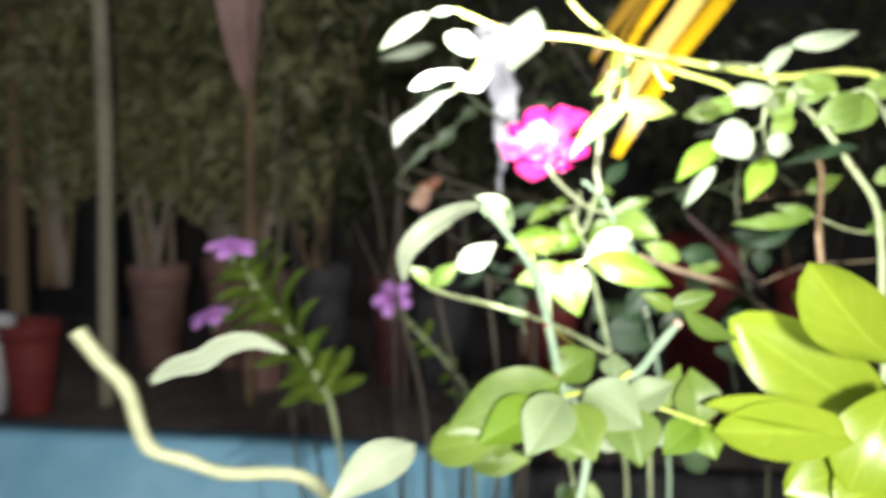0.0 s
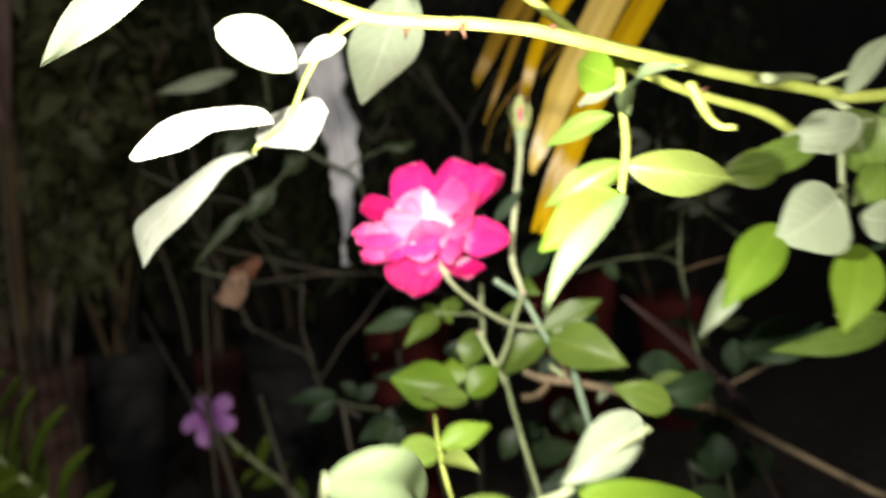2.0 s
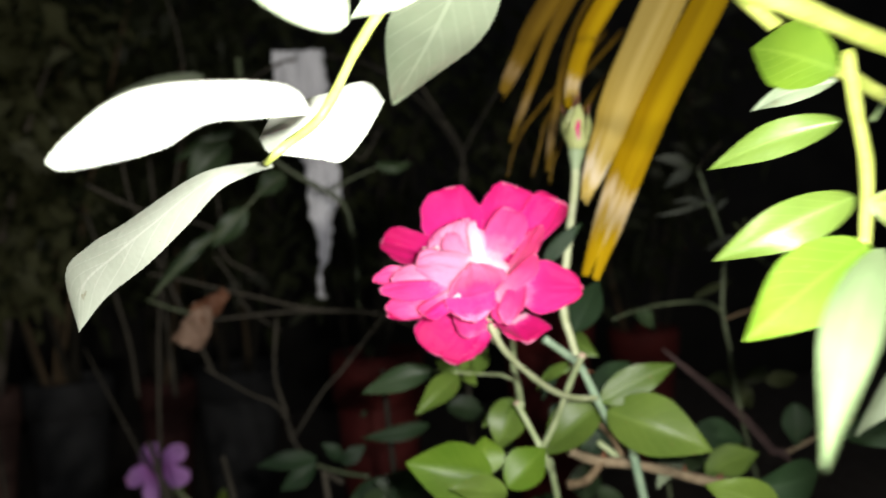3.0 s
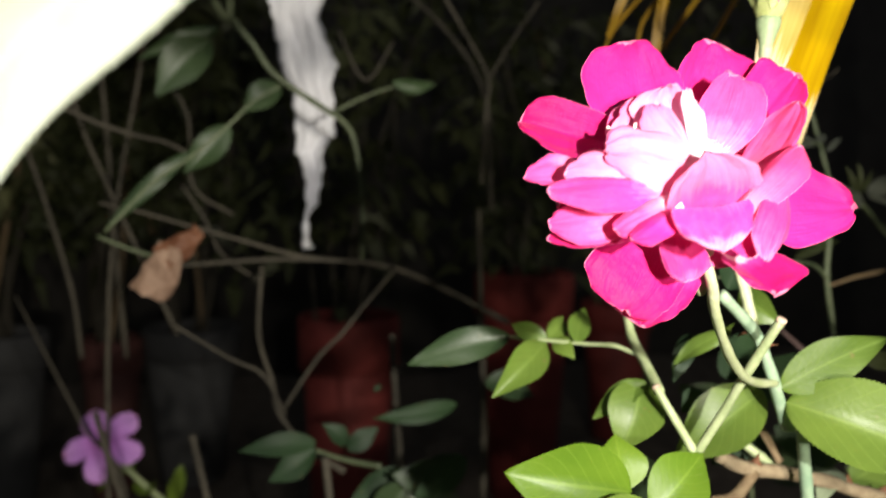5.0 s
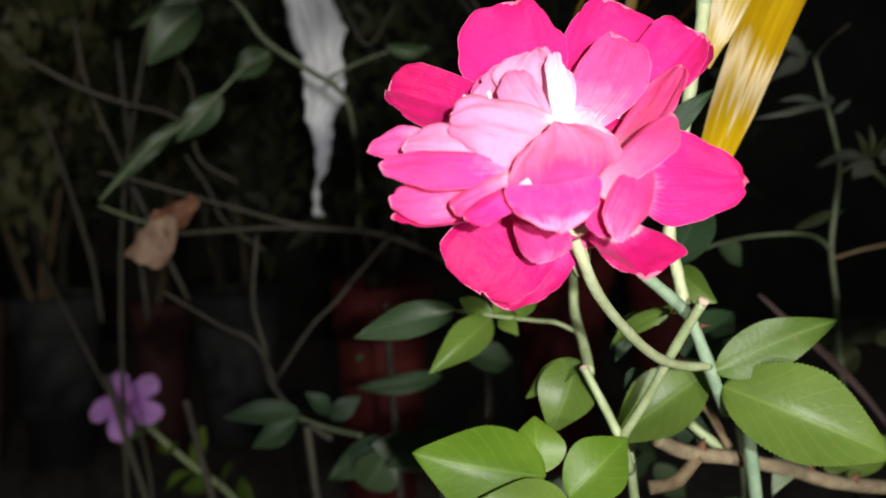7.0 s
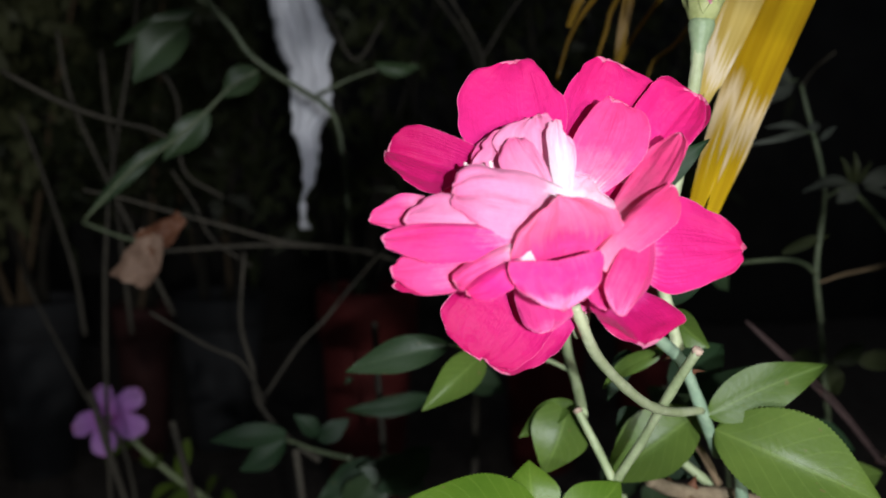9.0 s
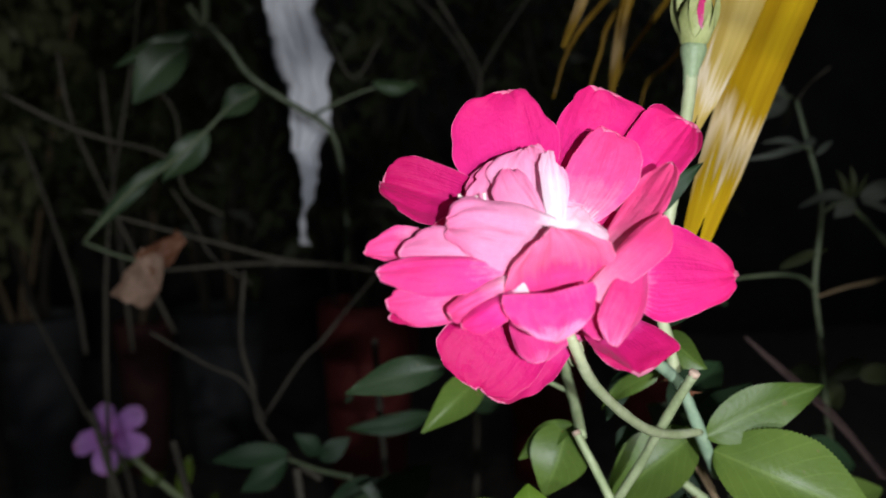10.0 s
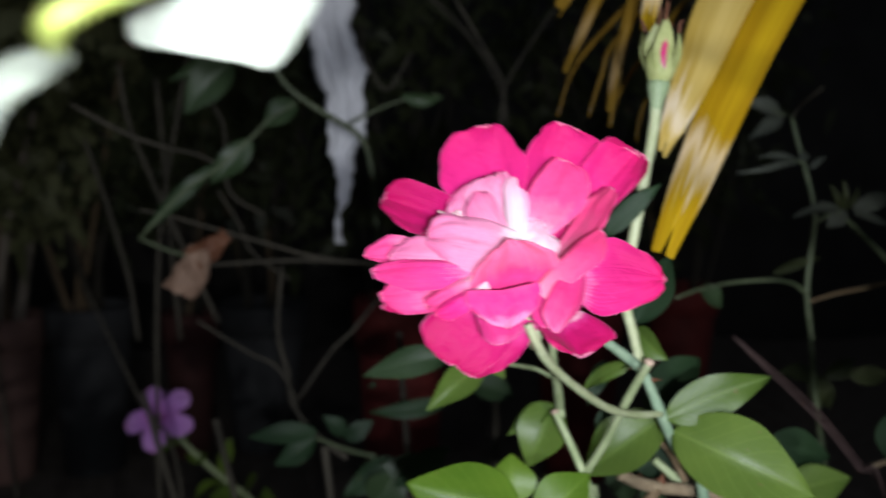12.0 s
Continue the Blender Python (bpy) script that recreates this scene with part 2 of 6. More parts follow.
FRONT = petal_material("front_petal", [(0.0, (0.86, 0.6, 0.7)), (0.025, (0.78, 0.16, 0.363)), (0.08, (0.72, 0.03, 0.242)), (0.42, (0.72, 0.035, 0.202)), (0.62, (0.72, 0.09, 0.233)), (1.0, (0.74, 0.14, 0.283))], streaks=0.5)
BASEWHITE = petal_material("white_petal_foot", [(0.0, (0.88, 0.84, 0.85)), (0.6, (0.84, 0.66, 0.74)), (1.0, (0.78, 0.40, 0.55))], share=0.3, streaks=0.35)
LIP = petal_material("lip_petal", [(0.0, (0.72, 0.06, 0.252)), (0.3, (0.7, 0.016, 0.202)), (0.8, (0.72, 0.02, 0.202)), (1.0, (0.8, 0.22, 0.423))], streaks=0.5)
VIOLET = petal_material("periwinkle_petal", [(0.05, (0.25, 0.02, 0.20)), (0.2, (0.42, 0.13, 0.48)), (0.6, (0.46, 0.20, 0.58)), (1.0, (0.55, 0.28, 0.64))])
STEM = plain_material("green_stem", (0.24, 0.30, 0.14), (0.40, 0.45, 0.26), 160, 0.45)
# green_stem darkened to stand for weak light away from the torch
TSTEM = plain_material("dull_green_stem", (0.065, 0.085, 0.042), (0.12, 0.14, 0.08), 160, 0.5)
PALESTEM = plain_material("pale_green_stem", (0.34, 0.38, 0.20), (0.50, 0.53, 0.34), 160, 0.45)
YSTEM = plain_material("yellow_green_stem", (0.28, 0.34, 0.06), (0.42, 0.46, 0.12), 160, 0.4)
BSTEM = plain_material("bluish_green_stem", (0.22, 0.33, 0.22), (0.34, 0.44, 0.30), 160, 0.5)
BARK = plain_material("brown_bark", (0.14, 0.09, 0.05), (0.26, 0.19, 0.11), 220, 0.8, depth=0.002)
DARKBARK = plain_material("dark_red_bark", (0.045, 0.026, 0.024), (0.085, 0.05, 0.046), 220, 0.7, depth=0.002)
GREYWOOD = plain_material("grey_wood", (0.20, 0.165, 0.13), (0.34, 0.29, 0.235), 120, 0.8, depth=0.002)
CUTWOOD = plain_material("cut_wood", (0.42, 0.30, 0.22), (0.62, 0.47, 0.36), 400, 0.7)
TANBARK = plain_material("tan_bark", (0.22, 0.16, 0.10), (0.38, 0.30, 0.19), 220, 0.8, depth=0.002)
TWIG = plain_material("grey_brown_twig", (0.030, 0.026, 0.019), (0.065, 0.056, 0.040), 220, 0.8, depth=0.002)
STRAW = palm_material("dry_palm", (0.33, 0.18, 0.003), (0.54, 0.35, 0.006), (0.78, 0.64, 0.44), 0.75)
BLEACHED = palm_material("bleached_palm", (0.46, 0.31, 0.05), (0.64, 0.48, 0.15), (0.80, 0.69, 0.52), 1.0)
DULLSTRAW = palm_material("dull_palm", (0.11, 0.06, 0.006), (0.22, 0.13, 0.012), (0.45, 0.33, 0.2), 0.4)
BROWNDRY = plain_material("dry_brown", (0.13, 0.050, 0.026), (0.26, 0.115, 0.062), 50, 0.6, share=0.15)
SHEATH = plain_material("withered_sheath", (0.24, 0.15, 0.13), (0.38, 0.26, 0.22), 30, 0.7, 400, 0.5, 0.002, (8, 8, 0.8))
TAN = plain_material("dry_leaf_tan", (0.19, 0.115, 0.078), (0.32, 0.215, 0.155), 70, 0.7, share=0.15)
RAG = plain_material("white_rag", (0.76, 0.76, 0.80), (0.90, 0.90, 0.94), 45, 0.75, 700, 0.5, 0.002, share=0.2)
CLAY = plain_material("terracotta", (0.115, 0.017, 0.015), (0.20, 0.031, 0.026), 18, 0.75, 300, 0.4, 0.003)
# terracotta darkened to stand for the dark around one back pot
DIM_CLAY = plain_material("dim_terracotta", (0.05, 0.018, 0.016), (0.09, 0.032, 0.028), 18, 0.8, 300, 0.4, 0.003)
# dull brown clay, lightened to stand for more light on the left pots
LIT_CLAY = plain_material("lit_brown_terracotta", (0.15, 0.085, 0.072), (0.26, 0.15, 0.125), 18, 0.8, 300, 0.4, 0.003)
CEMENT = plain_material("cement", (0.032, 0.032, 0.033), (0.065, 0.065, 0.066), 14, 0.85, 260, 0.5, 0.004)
WHITE_POT = plain_material("white_pot", (0.55, 0.55, 0.55), (0.75, 0.75, 0.75), 14, 0.5, 200)
SOIL = plain_material("soil", (0.07, 0.056, 0.046), (0.17, 0.14, 0.115), 30, 0.95, 300, 1.0, 0.02)
BLUE = plain_material("blue_paint", (0.16, 0.38, 0.50), (0.26, 0.50, 0.62), 9, 0.6, 150, 0.4, 0.003)
NIGHT_WALL = plain_material("night_dark_plaster", (0.035, 0.032, 0.029), (0.075, 0.068, 0.06), 5, 0.9, 120, 0.5, 0.01)
BUDGREEN = plain_material("bud_green", (0.33, 0.37, 0.12), (0.48, 0.50, 0.23), 300, 0.5)
BUDHIP = plain_material("bud_hip_green", (0.27, 0.36, 0.19), (0.38, 0.46, 0.27), 300, 0.45)
STAMEN = plain_material("stamen", (0.70, 0.50, 0.48), (0.85, 0.72, 0.68), 600, 0.6)


# ---- mesh helpers ----
def part(name, bm, material, parent=None, label=""):
    me = bpy.data.meshes.new(name)
    bm.to_mesh(me)
    bm.free()
    me.materials.append(material)
    for p in me.polygons:
        p.use_smooth = True
    ob = new(name, me)
    if parent is not None:
        ob.parent = parent
    if label:
        ob["label"] = label
    return ob


def thing(name, label, category, group="", kind="", at=(0, 0, 0)):
    ob = new(name)
    ob.empty_display_size = 0.02
    ob.location = at
    bpy.context.view_layer.update()
    return tagged(ob, label, category, group, kind)


def sheet(nu, nv, place):
    """A grid of (nu+1) x (nv+1) vertices with UVs; place(u, v) gives the point, v from -1 to 1."""
    bm = bmesh.new()
    uvl = bm.loops.layers.uv.new("UVMap")
    vs, uvs = [], {}
    for i in range(nu + 1):
        row = []
        for j in range(nv + 1):
            u, v = i / nu, 2 * j / nv - 1
            q = bm.verts.new(place(u, v))
            uvs[q] = (u, 0.5 + 0.5 * v)
            row.append(q)
        vs.append(row)
    for i in range(nu):
        for j in range(nv):
            f = bm.faces.new((vs[i][j], vs[i + 1][j], vs[i + 1][j + 1], vs[i][j + 1]))
            for lo in f.loops:
                lo[uvl].uv = uvs[lo.vert]
    return bm


def frame_of(base, tip, facing):
    b, t, n = Vector(base), Vector(tip), Vector(facing)
    ax = t - b
    length = ax.length
    ax.normalize()
    n = (n - ax * n.dot(ax)).normalized()
    return b, t, ax, n, n.cross(ax), length


PROFILES = {
    "rose": lambda u: math.sin(math.pi * min(1, u ** 0.82)) ** 0.72 * (1.0 if u < 0.5 else 1 - 0.42 * ((u - 0.5) / 0.5) ** 1.4),
    "round": lambda u: (math.sin(math.pi * u ** 1.25)) ** 0.6,
    "spoon": lambda u: math.sin(math.pi * u ** 2.0) ** 0.7,
    "blunt": lambda u: math.sin(math.pi * min(1, u ** 1.15)) ** 0.5,
    "long": lambda u: math.sin(math.pi * u ** 0.95) ** 0.75,
}


def leaf(owner, base, tip, facing, width, material, shape="rose", name="leaf"):
    """A leaf with a folded midrib, a bent blade and a toothed edge."""
    b, t, ax, n, side, length = frame_of(base, tip, facing)
    rnd = random.Random(round((b.x * 7 + b.y * 13 + b.z * 29 + t.x * 31 + width * 97) * 10000))
    fold, droop, wave, twist = rnd.uniform(0.12, 0.34), rnd.uniform(0.02, 0.12), rnd.uniform(0.015, 0.055), rnd.uniform(-0.25, 0.25)
    sway, phase = rnd.uniform(-0.05, 0.05), rnd.uniform(0, 6)
    prof = PROFILES[shape]
    teeth = 0.022 if shape == "rose" else 0.0
    nu = 76 if shape == "rose" else 20

    def place(u, v):
        p = prof(u)
        if abs(v) > 0.99:
            p *= 1 + (teeth if round(u * nu) % 2 else -teeth * 0.6)
        h = 0.5 * width * 1.08 * p * v
        a = twist * (u - 0.3)
        lift = abs(h) * fold + wave * length * math.sin(phase + 5 * u) * v * v + droop * length * math.sin(math.pi * u)
        flat = side * math.cos(a) + n * math.sin(a)
        return b + ax * (length * u) + flat * h + n * (lift - 0.0) + side * (sway * length * math.sin(math.pi * u))

    return part(name, sheet(nu, 8, place), material, owner)


def petal(owner, base, tip, facing, width, bulge, cup, curl, material, claw=0.25):
    """A broad petal: narrow claw, round wavy rim, cupped blade, rim rolled back."""
    b, t, ax, n, side, length = frame_of(base, tip, facing)
    rnd = random.Random(round((t.x * 7 + t.y * 13 + t.z * 29 + width * 97) * 10000))
    phase, nick = rnd.uniform(0, 6), rnd.uniform(-0.9, 0.9)
    skew, turn = rnd.uniform(-0.05, 0.05), rnd.uniform(-0.12, 0.12)
    power = 2.05
    wide = min(0.72, max(0.22, 1 - 0.5 * width / length))

    def place(s, v):
        u = 1 - (1 - s) ** 1.7
        if u < wide:
            p = claw + (1 - claw) * math.sin(0.5 * math.pi * u / wide)
            q = 0.0
        else:
            q = (u - wide) / (1 - wide)
            p = max(0.0, 1 - q ** power) ** (1 / power)
        a = math.atan2(v * p, q + 0.001)
        rough = 1 + (0.022 * math.sin(phase + 3.1 * a) + 0.016 * math.sin(2 * phase + 7.3 * a) + 0.007 * math.sin(phase + 19 * a) - 0.08 * math.exp(-((a - nick) / 0.13) ** 2)) * (1 if q > 0 else u / wide)
        h = 0.5 * width * p * v * rough
        along = length * (wide + (u - wide) * rough if u > wide else u)
        out = -bulge * length * math.sin(math.pi * min(1, u * 1.05))
        ripple = 0.030 * math.sin(phase + 3.2 * v + 4 * u) + 0.018 * math.sin(2.3 * phase + 8 * v + 3 * u) * u + 0.05 * u * noise.noise(Vector((2.2 * v + phase, 3 * u, nick)))
        r = max(u, abs(v) * min(1, u * 1.6))
        frill = length * max(0.0, (r - 0.78) / 0.22) * (0.016 * math.sin(3 * phase + 7 * a) + 0.004 * math.sin(5 * phase + 15 * a))
        lift = out + cup * abs(h) * abs(v) * 1.1 + length * u * ripple + frill + turn * h
        back = curl * length * max(0.0, (r - 0.74) / 0.26) ** 2 * 0.5
        return b + ax * (along - 0.25 * back * u) + side * (h * (1 - 0.15 * curl * abs(v)) + skew * length * u * u) + n * (lift - back)

    return part("petal", sheet(24, 18, place), material, owner)


def broad_petal(owner, base, one, tip, other, belly, cup, roll, material, blunt=2.2, claw=0.4, frilly=1.0):
    """A petal spread between its foot, its two shoulders and the middle of its rim; belly swells it, cup lifts its sides, roll turns the rim back."""
    b, p, t, q = Vector(base), Vector(one), Vector(tip), Vector(other)
    axis = t - b
    length = axis.length
    n = (q - p).cross(axis).normalized()
    if n.y > 0:
        n = -n
    rnd = random.Random(round((t.x * 7 + t.y * 13 + t.z * 29 + p.x * 97) * 10000))
    phase, nick = rnd.uniform(0, 6), rnd.uniform(-0.8, 0.8)
    reach = [min(0.8, max(0.2, (s - b).dot(axis) / length ** 2)) for s in (p, q)]
    arm = [s - b - axis * k for s, k in zip((p, q), reach)]
    size = 0.5 * (arm[0].length + arm[1].length)

    def place(s, v):
        u = 1 - (1 - s) ** 1.7
        k = 0 if v < 0 else 1
        m = reach[k]
        w = abs(v)
        if u < m:
            h = claw + (1 - claw) * math.sin(0.5 * math.pi * u / m)
            rise = 0.0
        else:
            rise = (u - m) / (1 - m)
            h = max(0.0, 1 - rise ** blunt) ** (1 / blunt)
        a = math.atan2(v * h, rise + 0.001)
        rim = max(0.0, min(1.0, (max(u, w * min(1, 1.5 * u + 0.2)) - 0.55) / 0.45))
        ragged = 1 + frilly * rim * (0.040 * math.sin(phase + 2.3 * a) + 0.03 * math.sin(2 * phase + 5.1 * a) + 0.011 * math.sin(phase + 13 * a) - 0.045 * math.exp(-((a - nick) / 0.09) ** 2) - 0.03 * math.exp(-((a + 1.4 * nick) / 0.06) ** 2))
        along = u if u < m else m + (u - m) * ragged
        side = arm[k] * (w * h * ragged)
        swell = belly * length * math.sin(math.pi * min(1, 0.08 + 0.95 * u)) * (1 - 0.55 * w * w)
        ripple = noise.noise(Vector((1.3 * v + phase, 1.6 * u, nick))) * 0.10 + noise.noise(Vector((4.1 * v, 3.2 * u + phase, nick))) * 0.06
        crease = 0.012 * math.exp(-(v / 0.13) ** 2) * u
        lift = swell + cup * size * w * w * h + frilly * size * (0.3 + u) * ripple - crease * length + 0.035 * size * u * math.sin(phase + 5.5 * v + 1.5 * u)
        edge = max(0.0, (max(u, w) - 0.80) / 0.20) ** 2
        frill = size * 0.05 * edge * math.sin(4 * phase + 6 * a)
        return b + axis * along + side * (1 - 0.10 * roll * edge) - axis * (0.12 * roll * edge * u) + n * (lift + frill - roll * size * edge * 0.55)

    return part("petal", sheet(26, 22, place), material, owner)


def ribbon(owner, pts, facing, w0, w1, material, name="frond_blade", tips=3):
    """A blade that follows a bent line: ribbed along its length, tapering, its end split in fingers."""
    path = smooth_path(pts, 10)
    m = len(path) - 1
    f = Vector(facing).normalized()
    rnd = random.Random(round((pts[0][0] * 7 + pts[-1][2] * 29 + w0 * 97) * 10000))
    ph = rnd.uniform(0, 6)

    def place(u, v):
        x = u * m
        i = min(m - 1, int(x))
        c = path[i].lerp(path[i + 1], x - i)
        d = (path[min(m, i + 2)] - path[max(0, i - 1)]).normalized()
        n = (f - d * f.dot(d)).normalized()
        w = w0 + (w1 - w0) * u
        if not tips:
            w *= math.sin(math.pi * min(1, 0.03 + 0.97 * u)) ** 0.6 * (1 + (0.02 if abs(v) > 0.99 and round(u * 64) % 2 else 0))
        else:
            w *= 1 - 0.45 * max(0, (u - 0.7) / 0.3) ** 2
        k = (v * 0.5 + 0.5) * max(1, tips)
        gap = abs(k - round(k)) if 0.2 < k < tips - 0.2 else 0.5
        pull = max(0.0, (u - 0.86) / 0.14) * (0.35 + 0.65 * math.sin(ph + 2.4 * int(k)) ** 2) * 0.22 * (path[m] - path[m // 2]).length if tips else 0.0
        notch = 0.12 * (path[m] - path[m // 2]).length * max(0, 1 - gap / 0.22) * max(0.0, (u - 0.9) / 0.1) if tips else 0.0
        rib = 0.014 * w * math.cos(2 * math.pi * k) if tips else 0.25 * abs(v) * w
        return c + n.cross(d) * (0.5 * w * v) + n * (rib - 0.14 * w * v * v) - d * (pull + notch)

    return part(name, sheet(64, 24 if tips else 10, place), material, owner)


def twisted_leaf(owner, one, other, material):
    """A leaf that turns from edge-on at its stalk to broad at its blunt end, between two curved edges with fine teeth."""
    def along(path, u):
        x = u * (len(path) - 1)
        i = min(len(path) - 2, int(x))
        return path[i].lerp(path[i + 1], x - i)

    a, b = smooth_path(one, 10), smooth_path(other, 10)

    def place(u, v):
        p, q = along(a, u), along(b, u)
        k = 0.5 + 0.5 * v * (1.012 if abs(v) > 0.99 and round(u * 80) % 2 else 1)
        w = (q - p).length
        return p.lerp(q, k) + Vector((0.03, 0.07, 0.015)) * w * (v * v - 0.5) + Vector((0, 0.03 * w * math.sin(9 * u), 0))

    return part("leaf", sheet(80, 12, place), material, owner)


def frond_blade(owner, base, tip, facing, width, material):
    """A long dry palm blade, pleated along its length and split at the tip."""
    b, t, ax, n, side, length = frame_of(base, tip, facing)
    rnd = random.Random(round((t.x * 7 + t.z * 29 + width * 97) * 10000))
    ph, bow = rnd.uniform(0, 6), rnd.uniform(0.02, 0.06)

    def place(u, v):
        p = (0.55 + 0.45 * math.sin(math.pi * min(1, u * 1.3))) if u < 0.6 else 1 - 0.75 * ((u - 0.6) / 0.4) ** 1.4
        cut = 0.10 * length * (0.5 + 0.5 * math.sin(ph + v * 9)) * max(0, (u - 0.8) / 0.2)
        pleat = 0.05 * width * math.cos(v * 6.0 + ph)
        return b + ax * (length * u - cut) + side * (0.5 * width * p * v) + n * (pleat + 0.25 * width * v * v + bow * length * math.sin(math.pi * u))

    return part("frond_blade", sheet(36, 18, place), material, owner)


def smooth_path(pts, steps=6):
    q = [Vector(p) for p in pts]
    q = [q[0] * 2 - q[1]] + q + [q[-1] * 2 - q[-2]]
    res = []
    for i in range(1, len(q) - 2):
        for k in range(steps):
            t = k / steps
            a, b, c, d = q[i - 1], q[i], q[i + 1], q[i + 2]
            res.append(0.5 * ((2 * b) + (c - a) * t + (2 * a - 5 * b + 4 * c - d) * t * t + (3 * b - a - 3 * c + d) * t ** 3))
    res.append(q[-2])
    return res


def tube_mesh(pts, r0, r1, sides=8, knots=0.12, steps=6):
    path = smooth_path(pts, steps)
    bm = bmesh.new()
    rings, up = [], Vector((0.3, 0.2, 0.93))
    n = len(path)
    for i, p in enumerate(path):
        d = (path[min(i + 1, n - 1)] - path[max(i - 1, 0)])
        d = d.normalized() if d.length > 1e-9 else Vector((0, 0, 1))
        x = d.cross(up)
        if x.length < 0.05:
            x = d.cross(Vector((1, 0, 0)))
        x.normalize()
        y = d.cross(x)
        r = r0 + (r1 - r0) * i / (n - 1)
        r *= 1 + knots * noise.noise(p * 160) + (0.05 if i % steps == 0 and 0 < i < n - 1 else 0)
        rings.append([bm.verts.new(p + (x * math.cos(a) + y * math.sin(a)) * r * (1 + 0.06 * math.sin(3 * a + i))) for a in [2 * math.pi * k / sides for k in range(sides)]])
    for i in range(n - 1):
        for k in range(sides):
            bm.faces.new((rings[i][k], rings[i][(k + 1) % sides], rings[i + 1][(k + 1) % sides], rings[i + 1][k]))
    bm.faces.new(rings[0][::-1])
    bm.faces.new(rings[-1])
    return bm, path


def thorn_on(owner, p, d, r):
    """A hooked prickle, broad at its foot."""
    bm = bmesh.new()
    side = d.orthogonal().normalized()
    tip = p + d * r * 3.2 - Vector((0, 0, r * 0.9))
    ring = [bm.verts.new(p + (side * math.cos(a) + d.cross(side) * math.sin(a) * 1.7) * r * 0.75) for a in [math.pi * k / 3 for k in range(6)]]
    mid = [bm.verts.new(q.co * 0.45 + (p + d * r * 1.7) * 0.55) for q in ring]
    top = bm.verts.new(tip)
    for k in range(6):
        bm.faces.new((ring[k], ring[(k + 1) % 6], mid[(k + 1) % 6], mid[k]))
        bm.faces.new((mid[k], mid[(k + 1) % 6], top))
    return part("thorn", bm, BROWNDRY, owner)


def tube(name, owner, pts, r0, r1, material, thorns=0):
    bm, path = tube_mesh(pts, r0, r1)
    ob = part(name, bm, material, owner)
    rnd = random.Random(round(pts[0][0] * 9000 + pts[0][2] * 700))
    for k in range(thorns):
        i = rnd.randrange(2, max(3, min(len(path) - 2, 34)))
        d = (path[i + 1] - path[i - 1]).normalized().orthogonal().normalized()
        d = (Matrix.Rotation(rnd.uniform(0, 6.28), 3, (path[i + 1] - path[i - 1]).normalized()) @ d).normalized()
        thorn_on(ob, path[i] + d * r0 * 0.8, d, r0 * 0.8)
    return ob


def cut_stub(owner, pts, r0, r1, material, thorns=0):
    """A pruned stem: its end shows the pale, slightly flared wood of the cut."""
    ob = tube("pruned_stub", owner, pts, r0, r1, material, thorns)
    p, d = Vector(pts[0]), (Vector(pts[0]) - Vector(pts[1])).normalized()
    bm = lathe([(r0 * 0.98, -r0 * 0.8), (r0 * 1.10, -r0 * 0.2), (r0 * 1.06, r0 * 0.25), (r0 * 0.80, r0 * 0.42), (r0 * 0.25, r0 * 0.30)], 14, 0.05)
    bm.transform(Matrix.Translation(p) @ d.to_track_quat("Z", "Y").to_matrix().to_4x4())
    part("cut_end", bm, CUTWOOD, ob, "pale pinkish cut end")
    return ob


def lathe(profile, sides=40, wobble=0.0):
    bm = bmesh.new()
    rings = []
    for r, z in profile:
        rings.append([bm.verts.new((r * (1 + wobble * math.sin(3 * a)) * math.cos(a), r * math.sin(a), z)) for a in [2 * math.pi * k / sides for k in range(sides)]])
    for a, b in zip(rings, rings[1:]):
        for k in range(sides):
            bm.faces.new((a[k], a[(k + 1) % sides], b[(k + 1) % sides], b[k]))
    bm.faces.new(rings[0][::-1])
    bm.faces.new(rings[-1])
    return bm


def box(x0, x1, y0, y1, z0, z1, cuts=0):
    bm = bmesh.new()
    bmesh.ops.create_cube(bm, size=1)
    for q in bm.verts:
        q.co = Vector((x0 if q.co.x < 0 else x1, y0 if q.co.y < 0 else y1, z0 if q.co.z < 0 else z1))
    bmesh.ops.bevel(bm, geom=bm.edges[:], offset=0.012, segments=2, affect="EDGES")
    return bm


# ---- the setting: ground, raised bed behind a low blue wall, added dark wall at the back for the night ----
def ground_z(x, y):
    return 0.02 * noise.noise(Vector((x * 2.3, y * 2.3, 0))) + 0.01 * noise.noise(Vector((x * 9, y * 9, 3)))


bm = bmesh.new()
xs = [-400, -60, -12, -5] + [-3 + 0.12 * i for i in range(51)] + [5, 12, 60, 400]
ys = [-400, -60, -12, -4] + [-2 + 0.12 * i for i in range(30)] + [2.2, 4, 12, 60, 400]
grid = [[bm.verts.new((x, y, ground_z(x, y) if abs(x) < 4 and -3 < y < 1.5 else 0.0)) for y in ys] for x in xs]
for i in range(len(xs) - 1):
    for j in range(len(ys) - 1):
        bm.faces.new((grid[i][j], grid[i + 1][j], grid[i + 1][j + 1], grid[i][j + 1]))
tagged(part("ground", bm, SOIL), "dark bare garden soil", "ground", kind="structure")

